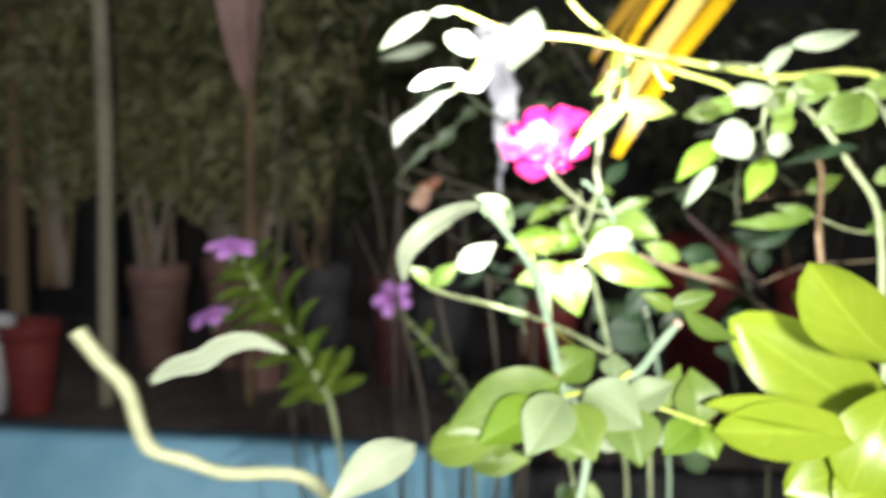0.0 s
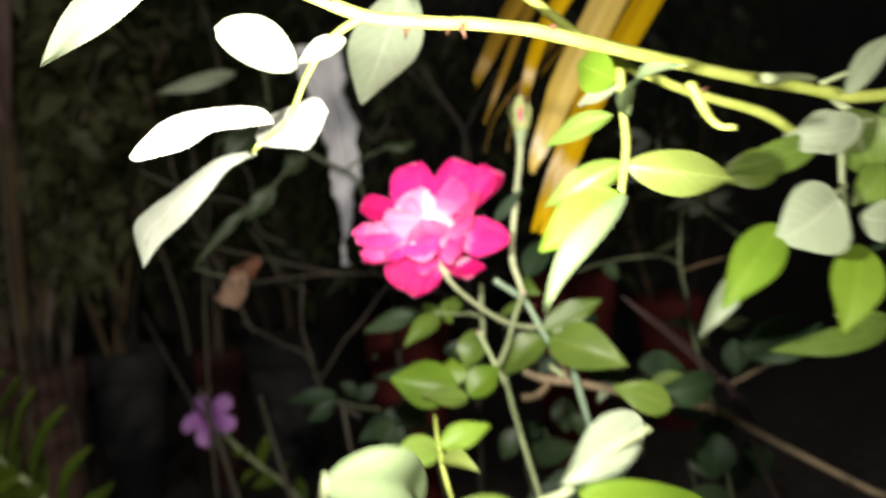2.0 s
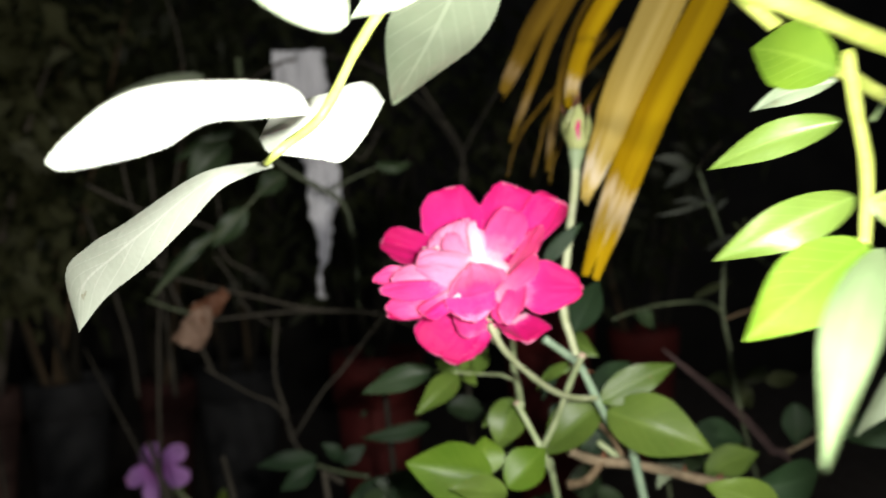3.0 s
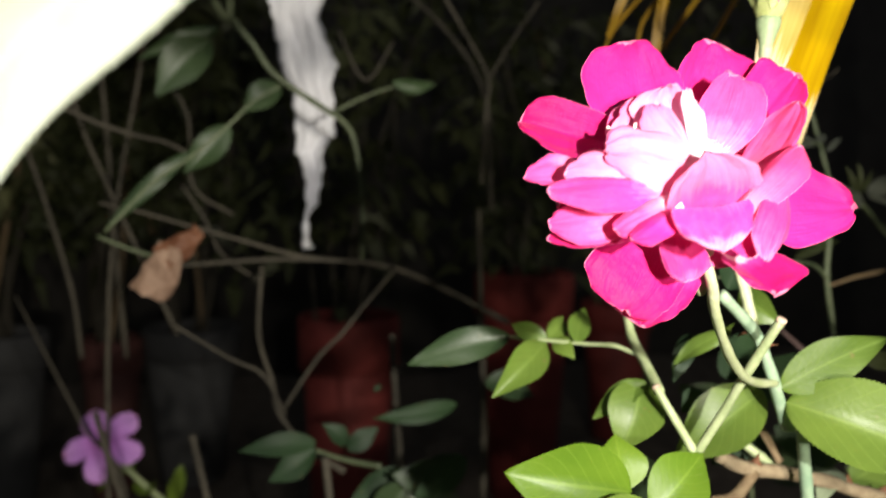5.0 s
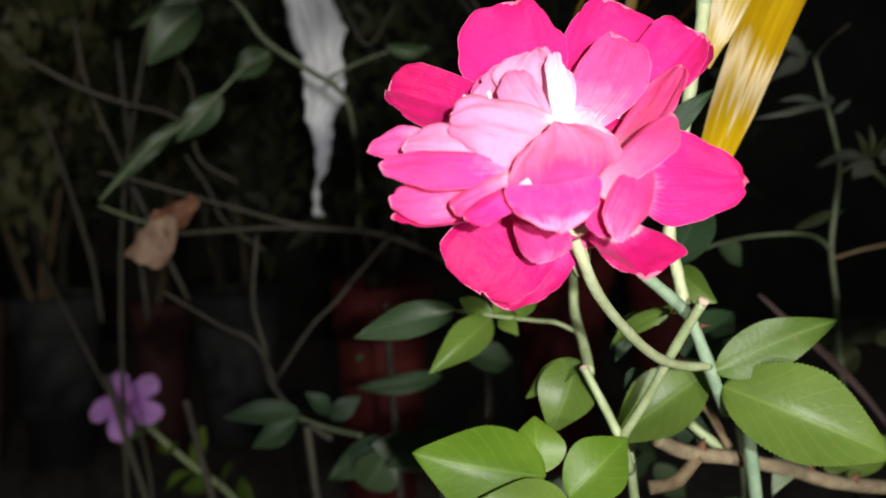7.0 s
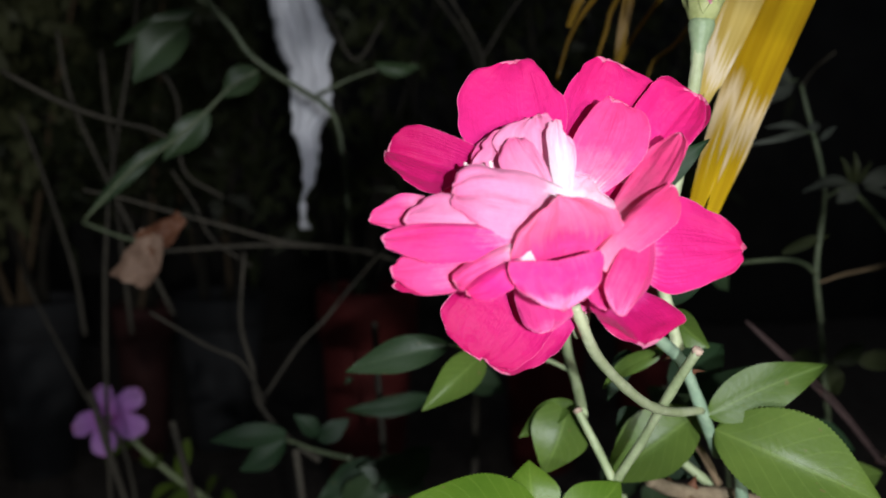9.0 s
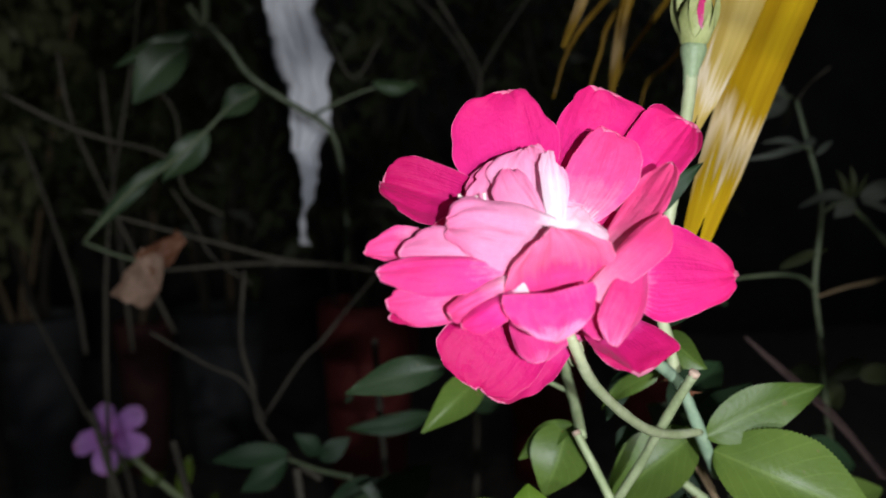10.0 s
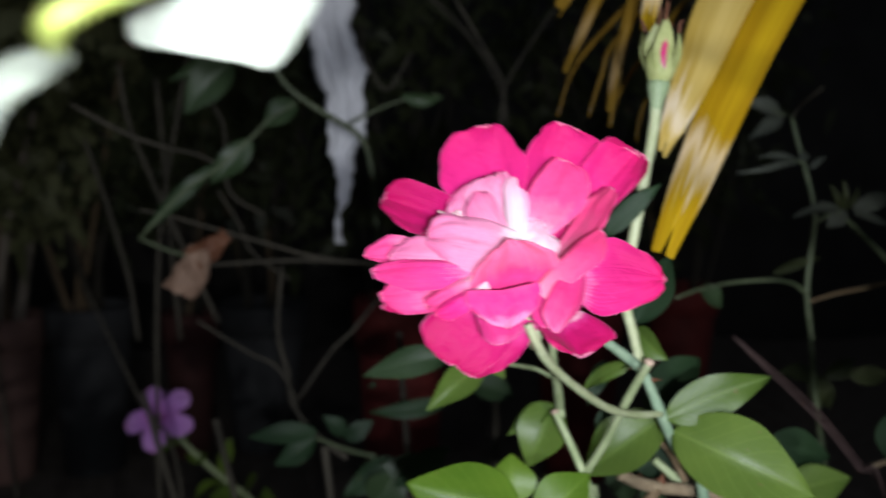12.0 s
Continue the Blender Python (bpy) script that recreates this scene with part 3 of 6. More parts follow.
tagged(part("low_wall", box(-2.6, 0.15, 1.50, 1.62, -0.02, 0.43), BLUE), "low garden wall painted pale blue, worn", "wall", kind="structure")
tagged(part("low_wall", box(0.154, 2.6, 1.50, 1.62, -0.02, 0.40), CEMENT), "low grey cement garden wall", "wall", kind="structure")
bm = bmesh.new()
bx = [-2.6 + 0.1 * i for i in range(53)]
by = [1.622 + 0.1 * i for i in range(16)]
grid = [[bm.verts.new((x, y, 0.40 + 0.025 * noise.noise(Vector((x * 4, y * 4, 0))))) for y in by] for x in bx]
for i in range(len(bx) - 1):
    for j in range(len(by) - 1):
        bm.faces.new((grid[i][j], grid[i + 1][j], grid[i + 1][j + 1], grid[i][j + 1]))
tagged(part("raised_bed", bm, SOIL), "raised bed of dark soil behind the low wall", "soil", kind="structure")
# added backdrop, not a known wall; its dark tone stands for the night
tagged(part("wall_back", box(-4, 4, 3.2, 3.35, -0.02, 2.6), NIGHT_WALL), "dark wall added behind the garden, standing for the night's dark", "wall", kind="structure")


# ---- pots ----
def pot(x, y, z, r, h, material, label):
    t = thing("flower_pot", label, "flower pot", "pots on the raised bed", at=(x, y, z))
    part("body", lathe([(r * 0.62, 0), (r * 0.66, 0.004), (r * 0.93, h * 0.82), (r * 0.90, h * 0.83), (r * 0.5, h * 0.80)], 36), material, t)
    part("rim", lathe([(r * 0.92, h * 0.80), (r * 1.02, h * 0.81), (r * 1.04, h * 0.98), (r * 1.0, h), (r * 0.93, h * 0.99), (r * 0.9, h * 0.86)], 36), material, t)
    bm = bmesh.new()
    bmesh.ops.create_circle(bm, cap_ends=True, radius=r * 0.9, segments=24)
    bmesh.ops.translate(bm, verts=bm.verts, vec=(0, 0, h * 0.88))
    part("soil", bm, SOIL, t)
    return t


RED = "red-brown terracotta pot standing on dark soil"
for x, y, r, h in ((0.225, 1.70, 0.078, 0.43), (0.62, 1.95, 0.10, 0.47), (1.0, 2.25, 0.09, 0.36), (-0.56, 2.08, 0.085, 0.34), (-0.20, 2.15, 0.06, 0.33), (-0.95, 2.25, 0.09, 0.33), (-1.05, 1.78, 0.07, 0.23), (-0.74, 2.3, 0.08, 0.36)):
    pot(x, y, 0.40, r, h, DIM_CLAY if -0.3 < x < 0 else CLAY if x > -0.3 or x < -1 else LIT_CLAY, RED if x > -0.3 or x < -1 else "dull brown terracotta pot standing on dark soil")
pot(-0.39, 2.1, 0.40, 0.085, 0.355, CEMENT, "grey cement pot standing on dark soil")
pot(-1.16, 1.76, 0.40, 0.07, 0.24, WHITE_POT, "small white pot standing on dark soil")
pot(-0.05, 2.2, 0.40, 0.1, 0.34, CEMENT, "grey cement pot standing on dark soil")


# ---- background shrubs: upright bare stems, drooping olive foliage ----
def shrub(x, y, z, seed, stems, height, spread, leaves, low=0.45, leafage=None, wood=None, broad=1.0):
    rnd = random.Random(seed)
    t = thing("shrub", "potted garden shrub with thin upright stems and olive leaves", "shrub", "shrubs in pots", at=(x, y, z))
    verts, faces = [], []
    for s in range(stems):
        a, d = rnd.uniform(0, 6.28), rnd.uniform(0.1, 1) * spread
        top = Vector((d * math.cos(a), d * math.sin(a) * 0.6, height * rnd.uniform(0.75, 1.1)))
        foot = Vector((rnd.uniform(-0.04, 0.04), rnd.uniform(-0.04, 0.04), -0.06))
        mid = foot.lerp(top, 0.5) + Vector((rnd.uniform(-0.03, 0.03), rnd.uniform(-0.03, 0.03), 0.05))
        bm, path = tube_mesh([foot, foot.lerp(mid, 0.55) + Vector((rnd.uniform(-0.015, 0.015), 0, 0)), mid, mid.lerp(top, 0.55) + Vector((rnd.uniform(-0.02, 0.02), 0, 0)), top], broad * rnd.uniform(0.004, 0.009), 0.002, 6, 0.2, 4)
        part("stem", bm, wood if rnd.random() < 0.7 else BARK, t)
        for k in range(leaves):
            q = path[rnd.randrange(int(len(path) * low), len(path))]
            o = q + Vector((rnd.gauss(0, 0.07), rnd.gauss(0, 0.05), rnd.gauss(0, 0.05)))
            out = Vector((rnd.gauss(0, 1), rnd.gauss(0, 1), rnd.uniform(-1.2, 0.4))).normalized()
            L, W = rnd.uniform(0.035, 0.085), broad * rnd.uniform(0.006, 0.014)
            sd = out.cross(Vector((rnd.gauss(0, 1), rnd.gauss(0, 1), rnd.gauss(0, 1)))).normalized() * W
            m1, tp = o + out * L * 0.5 + Vector((0, 0, 0.006)), o + out * L - Vector((0, 0, 0.25 * L))
            i0 = len(verts)
            verts += [o, m1 - sd, m1 + sd, tp]
            faces += [(i0, i0 + 1, i0 + 2), (i0 + 1, i0 + 3, i0 + 2)]
    me = bpy.data.meshes.new("foliage")
    me.from_pydata([tuple(q) for q in verts], [], faces)
    me.uv_layers.new(name="UVMap")
    me.materials.append(leafage)
    ob = new("foliage", me)
    ob.parent = t
    return t


# far-left shrubs take the lighter leaf and wood, standing for brighter light there
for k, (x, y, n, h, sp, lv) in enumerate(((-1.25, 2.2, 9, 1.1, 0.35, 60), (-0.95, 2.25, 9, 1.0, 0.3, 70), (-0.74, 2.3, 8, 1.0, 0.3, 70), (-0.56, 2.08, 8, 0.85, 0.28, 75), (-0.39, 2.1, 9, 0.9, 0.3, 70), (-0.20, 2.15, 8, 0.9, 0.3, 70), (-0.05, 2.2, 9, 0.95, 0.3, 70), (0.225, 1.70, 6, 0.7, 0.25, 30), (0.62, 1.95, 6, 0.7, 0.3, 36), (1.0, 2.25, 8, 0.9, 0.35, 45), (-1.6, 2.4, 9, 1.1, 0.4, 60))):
    shrub(x, y, 0.72, 11 + k, n, h, sp, lv * (4 if x < -0.5 else 2), 0.3, LIT_OLIVE if x < -0.5 else DIM_HEDGE, GREYWOOD if x < -0.5 else TWIG, 1.7 if x < -0.5 else 1.0)


# ---- plants in front: each bush stands on the ground ----
bush = thing("rose_bush", "rose bush with one open pink rose and a bud", "rose bush", at=(0, 0, 0))
flower = new("rose_flower")
flower.parent = bush
flower["label"] = "open hot-pink rose with a pale centre"
front_bush = thing("rose_bush", "leafy rose bush with long arching thorny canes", "rose bush")
twig_plant = thing("young_shrub", "slender twig with sparse dull green leaves", "shrub")
lime_shrub = thing("leafy_shrub", "shrub with broad glossy lime-green leaves", "shrub")
palm = thing("palm", "dry yellow palm frond hanging down", "palm")
tangle = thing("dry_shrub", "tangle of thin bare twigs with few leaves", "shrub")


def dry_leaf(owner, base, tip, facing, width, material, pale):
    """A withered leaf, crumpled and rolled, with a broken outline."""
    b, t, ax, n, side, length = frame_of(base, tip, facing)

    def place(u, v):
        k = Vector((u * 2.2, v * 1.1, 3.0 + pale))
        w = 0.5 * width * (0.62 + 0.38 * min(1, u * 1.6)) * (1 + 0.35 * noise.noise(Vector((u * 3, 2 * v, pale))))
        roll = 0.35 * width * v * v * (0.4 + u) + 0.22 * width * noise.noise(k) + 0.1 * width * noise.noise(k * 3)
        return b + ax * (length * (u + 0.10 * noise.noise(Vector((v * 2.5, 1, pale))) * u)) + side * (w * v + 0.12 * width * math.sin(3 * u)) + n * roll

    ob = part("dry_leaf", sheet(18, 14, place), material)
    return tagged(ob, "curled tan dry leaf caught on a twig" if pale else "curled brown dry leaf caught on a twig", "dry leaf")


# ---- slim trunks among the shrubs, one with a withered sheath hanging ----
def sapling(x, y, r, h, lean, material):
    t = thing("young_tree", "slim upright trunk among the shrubs", "tree", at=(x, y, 0.38))
    tube("trunk", t, [(0, 0, 0), (0.01, 0, 0.4 * h), (lean * 0.5, 0.01, 0.75 * h), (lean, 0, h)], r, r * 0.7, material)
    for k, z in enumerate((0.55, 0.7, 0.85)):
        a = 2.1 * k + x * 9
        tube("limb", t, [(lean * 0.4, 0, z * h), (lean * 0.5 + 0.12 * math.cos(a), 0.12 * math.sin(a), z * h + 0.12), (lean + 0.25 * math.cos(a), 0.25 * math.sin(a), z * h + 0.3)], r * 0.4, r * 0.15, material)
    return t


TRUNK = plain_material("pale_trunk", (0.24, 0.225, 0.15), (0.4, 0.375, 0.26), 60, 0.8, 300, 0.5, 0.003)
sapling(-0.90, 1.86, 0.022, 1.9, -0.03, TRUNK)
dry_tree = sapling(-0.54, 1.92, 0.016, 1.95, 0.02, BARK)
frond_blade(dry_tree, (0.0, -0.04, 1.50), (0.03, -0.06, 0.80), (0, -1, 0), 0.12, SHEATH)
sapling(-0.30, 2.5, 0.02, 1.9, 0.06, TWIG)
sapling(-1.35, 2.15, 0.03, 1.9, 0.02, BARK)


# the open rose, petal by petal, outer ring first
broad_petal(flower, (0.1569, 0.709, 1.0027), (0.1458, 0.711, 1.0137), (0.132, 0.709, 1.0041), (0.1454, 0.708, 0.9931), 0.02, 0.0175, 0.05, CRIMSON, 2.0, 0.5, 1.0)
broad_petal(flower, (0.1628, 0.709, 1.0027), (0.1528, 0.706, 0.991), (0.1632, 0.703, 0.9895), (0.1747, 0.705, 0.9917), 0.02, 0.0175, 0.05, ROSE_DEEP, 2.0, 0.5, 1.0)
broad_petal(flower, (0.1652, 0.709, 1.0038), (0.1729, 0.711, 1.015), (0.185, 0.707, 1.0061), (0.1745, 0.705, 0.9951), 0.02, 0.0175, 0.05, CRIMSON, 2.0, 0.5, 1.0)
broad_petal(flower, (0.1576, 0.712, 1.0171), (0.1423, 0.718, 1.0265), (0.1564, 0.724, 1.0407), (0.1652, 0.716, 1.0304), -0.1, 0.035, 0.1, PINK, 2.0, 0.35, 1.0)
broad_petal(flower, (0.166, 0.712, 1.0161), (0.1651, 0.717, 1.0316), (0.1764, 0.722, 1.0414), (0.1859, 0.717, 1.0334), -0.1, 0.021, 0.1, PINK, 2.0, 0.35, 1.0)
broad_petal(flower, (0.1764, 0.713, 1.0138), (0.1856, 0.718, 1.0364), (0.1979, 0.719, 1.0323), (0.1936, 0.713, 1.0247), -0.06, 0.0175, 0.06, CRIMSON, 2.0, 0.4, 1.0)
broad_petal(flower, (0.1742, 0.711, 1.0139), (0.1826, 0.715, 1.0348), (0.1937, 0.715, 1.033), (0.189, 0.708, 1.0229), -0.08, 0.021, 0.1, PINK, 2.0, 0.4, 1.0)
broad_petal(flower, (0.1495, 0.712, 1.0159), (0.1363, 0.711, 1.0124), (0.129, 0.722, 1.0208), (0.1358, 0.718, 1.0262), -0.08, 0.035, 0.12, CRIMSON, 2.0, 0.4, 1.0)
broad_petal(flower, (0.154, 0.708, 1.0133), (0.1437, 0.711, 1.017), (0.1484, 0.712, 1.0239), (0.1565, 0.711, 1.0257), -0.05, 0.035, 0.05, ROSE_DEEP, 2.0, 0.5, 1.0)
broad_petal(flower, (0.1623, 0.704, 1.0124), (0.1634, 0.708, 1.0232), (0.1726, 0.709, 1.0319), (0.1771, 0.703, 1.0222), -0.1, 0.021, 0.12, ROSY, 2.0, 0.35, 1.0)
broad_petal(flower, (0.1681, 0.7, 1.0078), (0.1747, 0.705, 1.0184), (0.182, 0.7, 1.0243), (0.1781, 0.696, 1.0159), -0.08, 0.0175, 0.12, BLUSH, 2.0, 0.4, 1.0)
broad_petal(flower, (0.1564, 0.7065, 1.0123), (0.1445, 0.708, 1.017), (0.15, 0.7095, 1.0255), (0.1564, 0.709, 1.022), -0.06, 0.042, 0.05, PALE, 2.0, 0.5, 2.0)
broad_petal(flower, (0.1607, 0.7005, 1.008), (0.1549, 0.704, 1.0123), (0.1657, 0.7055, 1.0149), (0.1719, 0.702, 1.0089), 0.0, 0.0175, 0.02, BASEWHITE, 2.0, 0.8, 2.0)
broad_petal(flower, (0.1591, 0.703, 1.0119), (0.1477, 0.706, 1.0193), (0.1558, 0.7075, 1.0278), (0.1625, 0.7045, 1.0212), -0.12, 0.0525, 0.06, WHITISH, 2.0, 0.45, 2.0)
broad_petal(flower, (0.1568, 0.7015, 1.0124), (0.1481, 0.7035, 1.0175), (0.1505, 0.7055, 1.0236), (0.1548, 0.7025, 1.0197), 0.06, 0.1, 0.1, PALE, 2.0, 0.5, 2.0)
broad_petal(flower, (0.1592, 0.7005, 1.0118), (0.1562, 0.7025, 1.0202), (0.159, 0.7055, 1.0265), (0.1611, 0.702, 1.0198), -0.05, 0.1, 0.03, BASEWHITE, 1.9, 0.5, 2.0)
broad_petal(flower, (0.1516, 0.7, 1.0053), (0.138, 0.701, 1.0126), (0.1292, 0.699, 1.0083), (0.1372, 0.697, 1.0044), 0.08, -0.035, 0.08, PALE, 2.0, 0.6, 1.0)
broad_petal(flower, (0.1581, 0.699, 1.0098), (0.1473, 0.701, 1.0174), (0.137, 0.699, 1.0132), (0.1456, 0.696, 1.0054), 0.1, -0.042, 0.06, PALE, 2.0, 0.75, 2.0)
broad_petal(flower, (0.1381, 0.706, 1.0075), (0.1307, 0.707, 1.0125), (0.1236, 0.705, 1.0078), (0.1308, 0.704, 1.0056), 0.05, 0.0, 0.1, ROSY, 1.7, 0.5, 1.0)
broad_petal(flower, (0.1494, 0.703, 0.9981), (0.1367, 0.704, 0.9993), (0.1279, 0.703, 0.9959), (0.1384, 0.702, 0.9941), 0.08, -0.028, 0.08, CRIMSON, 2.0, 0.5, 1.0)
broad_petal(flower, (0.1484, 0.7, 1.0007), (0.137, 0.701, 1.0033), (0.1266, 0.701, 0.999), (0.1346, 0.699, 0.9949), 0.08, -0.035, 0.1, ROSY, 2.0, 0.5, 1.0)
broad_petal(flower, (0.1485, 0.697, 1.0051), (0.1363, 0.698, 1.0073), (0.1243, 0.697, 1.0053), (0.1365, 0.694, 1.0008), 0.1, -0.042, 0.12, VELVET, 2.0, 0.5, 1.0)
broad_petal(flower, (0.1501, 0.694, 1.0034), (0.1418, 0.695, 1.0024), (0.1364, 0.693, 0.9978), (0.1438, 0.691, 0.9969), 0.1, -0.035, 0.1, ROSY, 2.0, 0.6, 1.0)
broad_petal(flower, (0.1478, 0.69, 1.0015), (0.141, 0.692, 0.9991), (0.1383, 0.69, 0.9965), (0.144, 0.6885, 0.9959), 0.08, -0.028, 0.06, MAGENTA, 2.0, 0.7, 1.0)
broad_petal(flower, (0.1706, 0.704, 0.992), (0.1643, 0.699, 0.9915), (0.1729, 0.694, 0.9851), (0.1821, 0.696, 0.9904), -0.04, 0.028, 0.06, CRIMSON, 2.0, 0.6, 1.0)
broad_petal(flower, (0.1606, 0.7085, 0.9926), (0.1444, 0.708, 0.9842), (0.1493, 0.705, 0.9776), (0.1643, 0.706, 0.9862), 0.05, -0.0175, 0.05, CRIMSON, 2.0, 0.6, 1.0)
broad_petal(flower, (0.1541, 0.707, 0.9952), (0.1374, 0.706, 0.9904), (0.1442, 0.703, 0.9806), (0.16, 0.705, 0.9868), 0.06, -0.0175, 0.08, CRIMSON, 2.0, 0.6, 1.0)
broad_petal(flower, (0.1511, 0.698, 0.9978), (0.1494, 0.698, 0.9926), (0.1539, 0.6955, 0.9877), (0.1601, 0.697, 0.9909), 0.06, -0.021, 0.08, ROSE_DEEP, 2.0, 0.6, 1.0)
broad_petal(flower, (0.1729, 0.7, 1.0024), (0.1835, 0.702, 1.0123), (0.196, 0.697, 1.0025), (0.1792, 0.696, 0.9941), -0.05, 0.0175, 0.04, PINK, 1.4, 0.5, 1.0)
broad_petal(flower, (0.1646, 0.693, 1.0003), (0.1608, 0.693, 0.9953), (0.1636, 0.691, 0.9927), (0.168, 0.693, 0.9961), 0.05, 0.0, 0.05, ROSE_DEEP, 2.0, 0.7, 1.0)
broad_petal(flower, (0.1715, 0.692, 1.0053), (0.1625, 0.689, 0.9994), (0.1645, 0.687, 0.9922), (0.1715, 0.69, 0.9986), 0.12, -0.0525, 0.1, DEEP, 1.8, 0.6, 1.0)
broad_petal(flower, (0.1614, 0.692, 1.001), (0.169, 0.695, 1.0087), (0.1774, 0.694, 1.0152), (0.1748, 0.69, 1.007), 0.1, -0.028, 0.1, BLUSH, 2.0, 0.6, 1.0)
broad_petal(flower, (0.1576, 0.6955, 0.999), (0.1463, 0.692, 1.0007), (0.1546, 0.6915, 1.0121), (0.1673, 0.691, 1.0067), -0.06, 0.05, 0.16, FRONT, 2.0, 0.9, 1.0)
broad_petal(flower, (0.1525, 0.6865, 1.0021), (0.1444, 0.687, 1.0005), (0.153, 0.684, 0.9945), (0.161, 0.6865, 1.0024), 0.12, -0.05, 0.05, LIP, 2.0, 0.95, 1.0)

# stems of the flowering bush
tube("flower_stem", bush, [(0.1628, 0.703, 0.9911), (0.1653, 0.704, 0.9863), (0.1707, 0.71, 0.9793), (0.1839, 0.723, 0.9678), (0.1981, 0.735, 0.958), (0.2108, 0.744, 0.953), (0.2203, 0.749, 0.9513)], 0.0012, 0.0013, PALESTEM)
tube("bud_stem", bush, [(0.2164, 0.753, 1.0515), (0.2156, 0.7525, 1.0418), (0.2129, 0.752, 1.0259), (0.2097, 0.7515, 1.0063), (0.208, 0.751, 0.9884), (0.2105, 0.7505, 0.9775), (0.2129, 0.75, 0.9684)], 0.0018, 0.0016, PALESTEM)
tube("cane", bush, [(0.1959, 0.742, 0.9788), (0.2117, 0.748, 0.9671), (0.2167, 0.749, 0.9593), (0.2214, 0.75, 0.9498), (0.2301, 0.755, 0.9357), (0.2429, 0.76, 0.9165), (0.29, 0.79, 0.7), (0.28, 0.8, 0.35), (0.27, 0.8, 0)], 0.0016, 0.002, BSTEM, thorns=5)
cut_stub(bush, [(0.2089, 0.734, 0.9726), (0.205, 0.74, 0.9594), (0.202, 0.748, 0.9437), (0.1965, 0.752, 0.9306)], 0.0013, 0.0013, STEM)
cut_stub(bush, [(0.1891, 0.762, 0.9489), (0.1927, 0.758, 0.9406), (0.1965, 0.752, 0.9306), (0.2011, 0.755, 0.92), (0.2058, 0.76, 0.9055), (0.25, 0.79, 0.7), (0.265, 0.8, 0.3), (0.268, 0.8, 0)], 0.0012, 0.0016, STEM, thorns=2)
tube("leaf_stem", bush, [(0.1997, 0.8, 0.9709), (0.1969, 0.79, 0.9589), (0.1945, 0.775, 0.9509), (0.1916, 0.764, 0.9466)], 0.0015, 0.0017, STEM)
tube("leaf_stalk", bush, [(0.1953, 0.785, 0.9539), (0.1905, 0.79, 0.9557), (0.1855, 0.8, 0.9546), (0.1736, 0.81, 0.9546), (0.164, 0.82, 0.9544)], 0.0008, 0.0006, STEM)
tube("cane", bush, [(0.2142, 0.765, 0.9244), (0.2261, 0.768, 0.9185), (0.2422, 0.771, 0.9146), (0.264, 0.774, 0.9083), (0.2849, 0.777, 0.9006), (0.3072, 0.785, 0.8937), (0.3408, 0.795, 0.8836), (0.3756, 0.81, 0.8621), (0.4095, 0.82, 0.8414), (0.483, 0.84, 0.7978), (0.56, 0.86, 0.752), (0.60, 0.87, 0.62), (0.48, 0.85, 0.25), (0.38, 0.83, 0)], 0.0022, 0.0030, TANBARK, thorns=4)
tube("twig", bush, [(0.2124, 0.765, 0.9095), (0.2221, 0.7665, 0.9102), (0.2297, 0.768, 0.9171)], 0.002, 0.002, BARK)
tube("twig", bush, [(0.2337, 0.78, 0.9228), (0.2393, 0.776, 0.918), (0.2461, 0.772, 0.9126)], 0.0016, 0.0018, STEM)
tube("twig", bush, [(0.2317, 0.775, 0.9334), (0.2364, 0.7725, 0.9282), (0.2413, 0.77, 0.9185)], 0.0012, 0.0014, BARK)
tube("cane", bush, [(0.3111, 0.86, 0.9497), (0.3239, 0.854, 0.9361), (0.3357, 0.848, 0.9242), (0.3504, 0.842, 0.9087), (0.3653, 0.836, 0.8893), (0.376, 0.83, 0.8745), (0.42, 0.83, 0.7), (0.36, 0.83, 0.35), (0.3, 0.82, 0)], 0.0007, 0.0012, DARKBARK, thorns=3)
tube("twig", bush, [(0.3869, 0.856, 0.8798), (0.4056, 0.85, 0.8904), (0.4289, 0.845, 0.9003), (0.4961, 0.84, 0.9076)], 0.0013, 0.0010, TANBARK)
tube("leaf_stalk", bush, [(0.1513, 0.66, 0.9342), (0.1493, 0.6362, 0.9288), (0.1522, 0.63, 0.9112), (0.165, 0.65, 0.87), (0.21, 0.70, 0.83), (0.2267, 0.70, 0.8257)], 0.0008, 0.0012, YSTEM)
leaf(bush, (0.1493, 0.6362, 0.9288), (0.1307, 0.625, 0.9290), (0.05, -0.8, 0.6), 0.0110, GREEN)
leaf(bush, (0.1493, 0.6362, 0.9288), (0.1698, 0.64, 0.9341), (-0.1, -0.85, 0.5), 0.0090, LIME_GREEN)
leaf(bush, (0.1495, 0.6350, 0.9262), (0.1611, 0.62, 0.9245), (0.1, -0.8, 0.6), 0.0070, YOUNG)
tube("twig", bush, [(0.3131, 0.86, 0.9483), (0.3535, 0.855, 0.9142), (0.3777, 0.85, 0.8855), (0.3845, 0.845, 0.8782), (0.3982, 0.84, 0.8511)], 0.0008, 0.0012, DARKBARK)

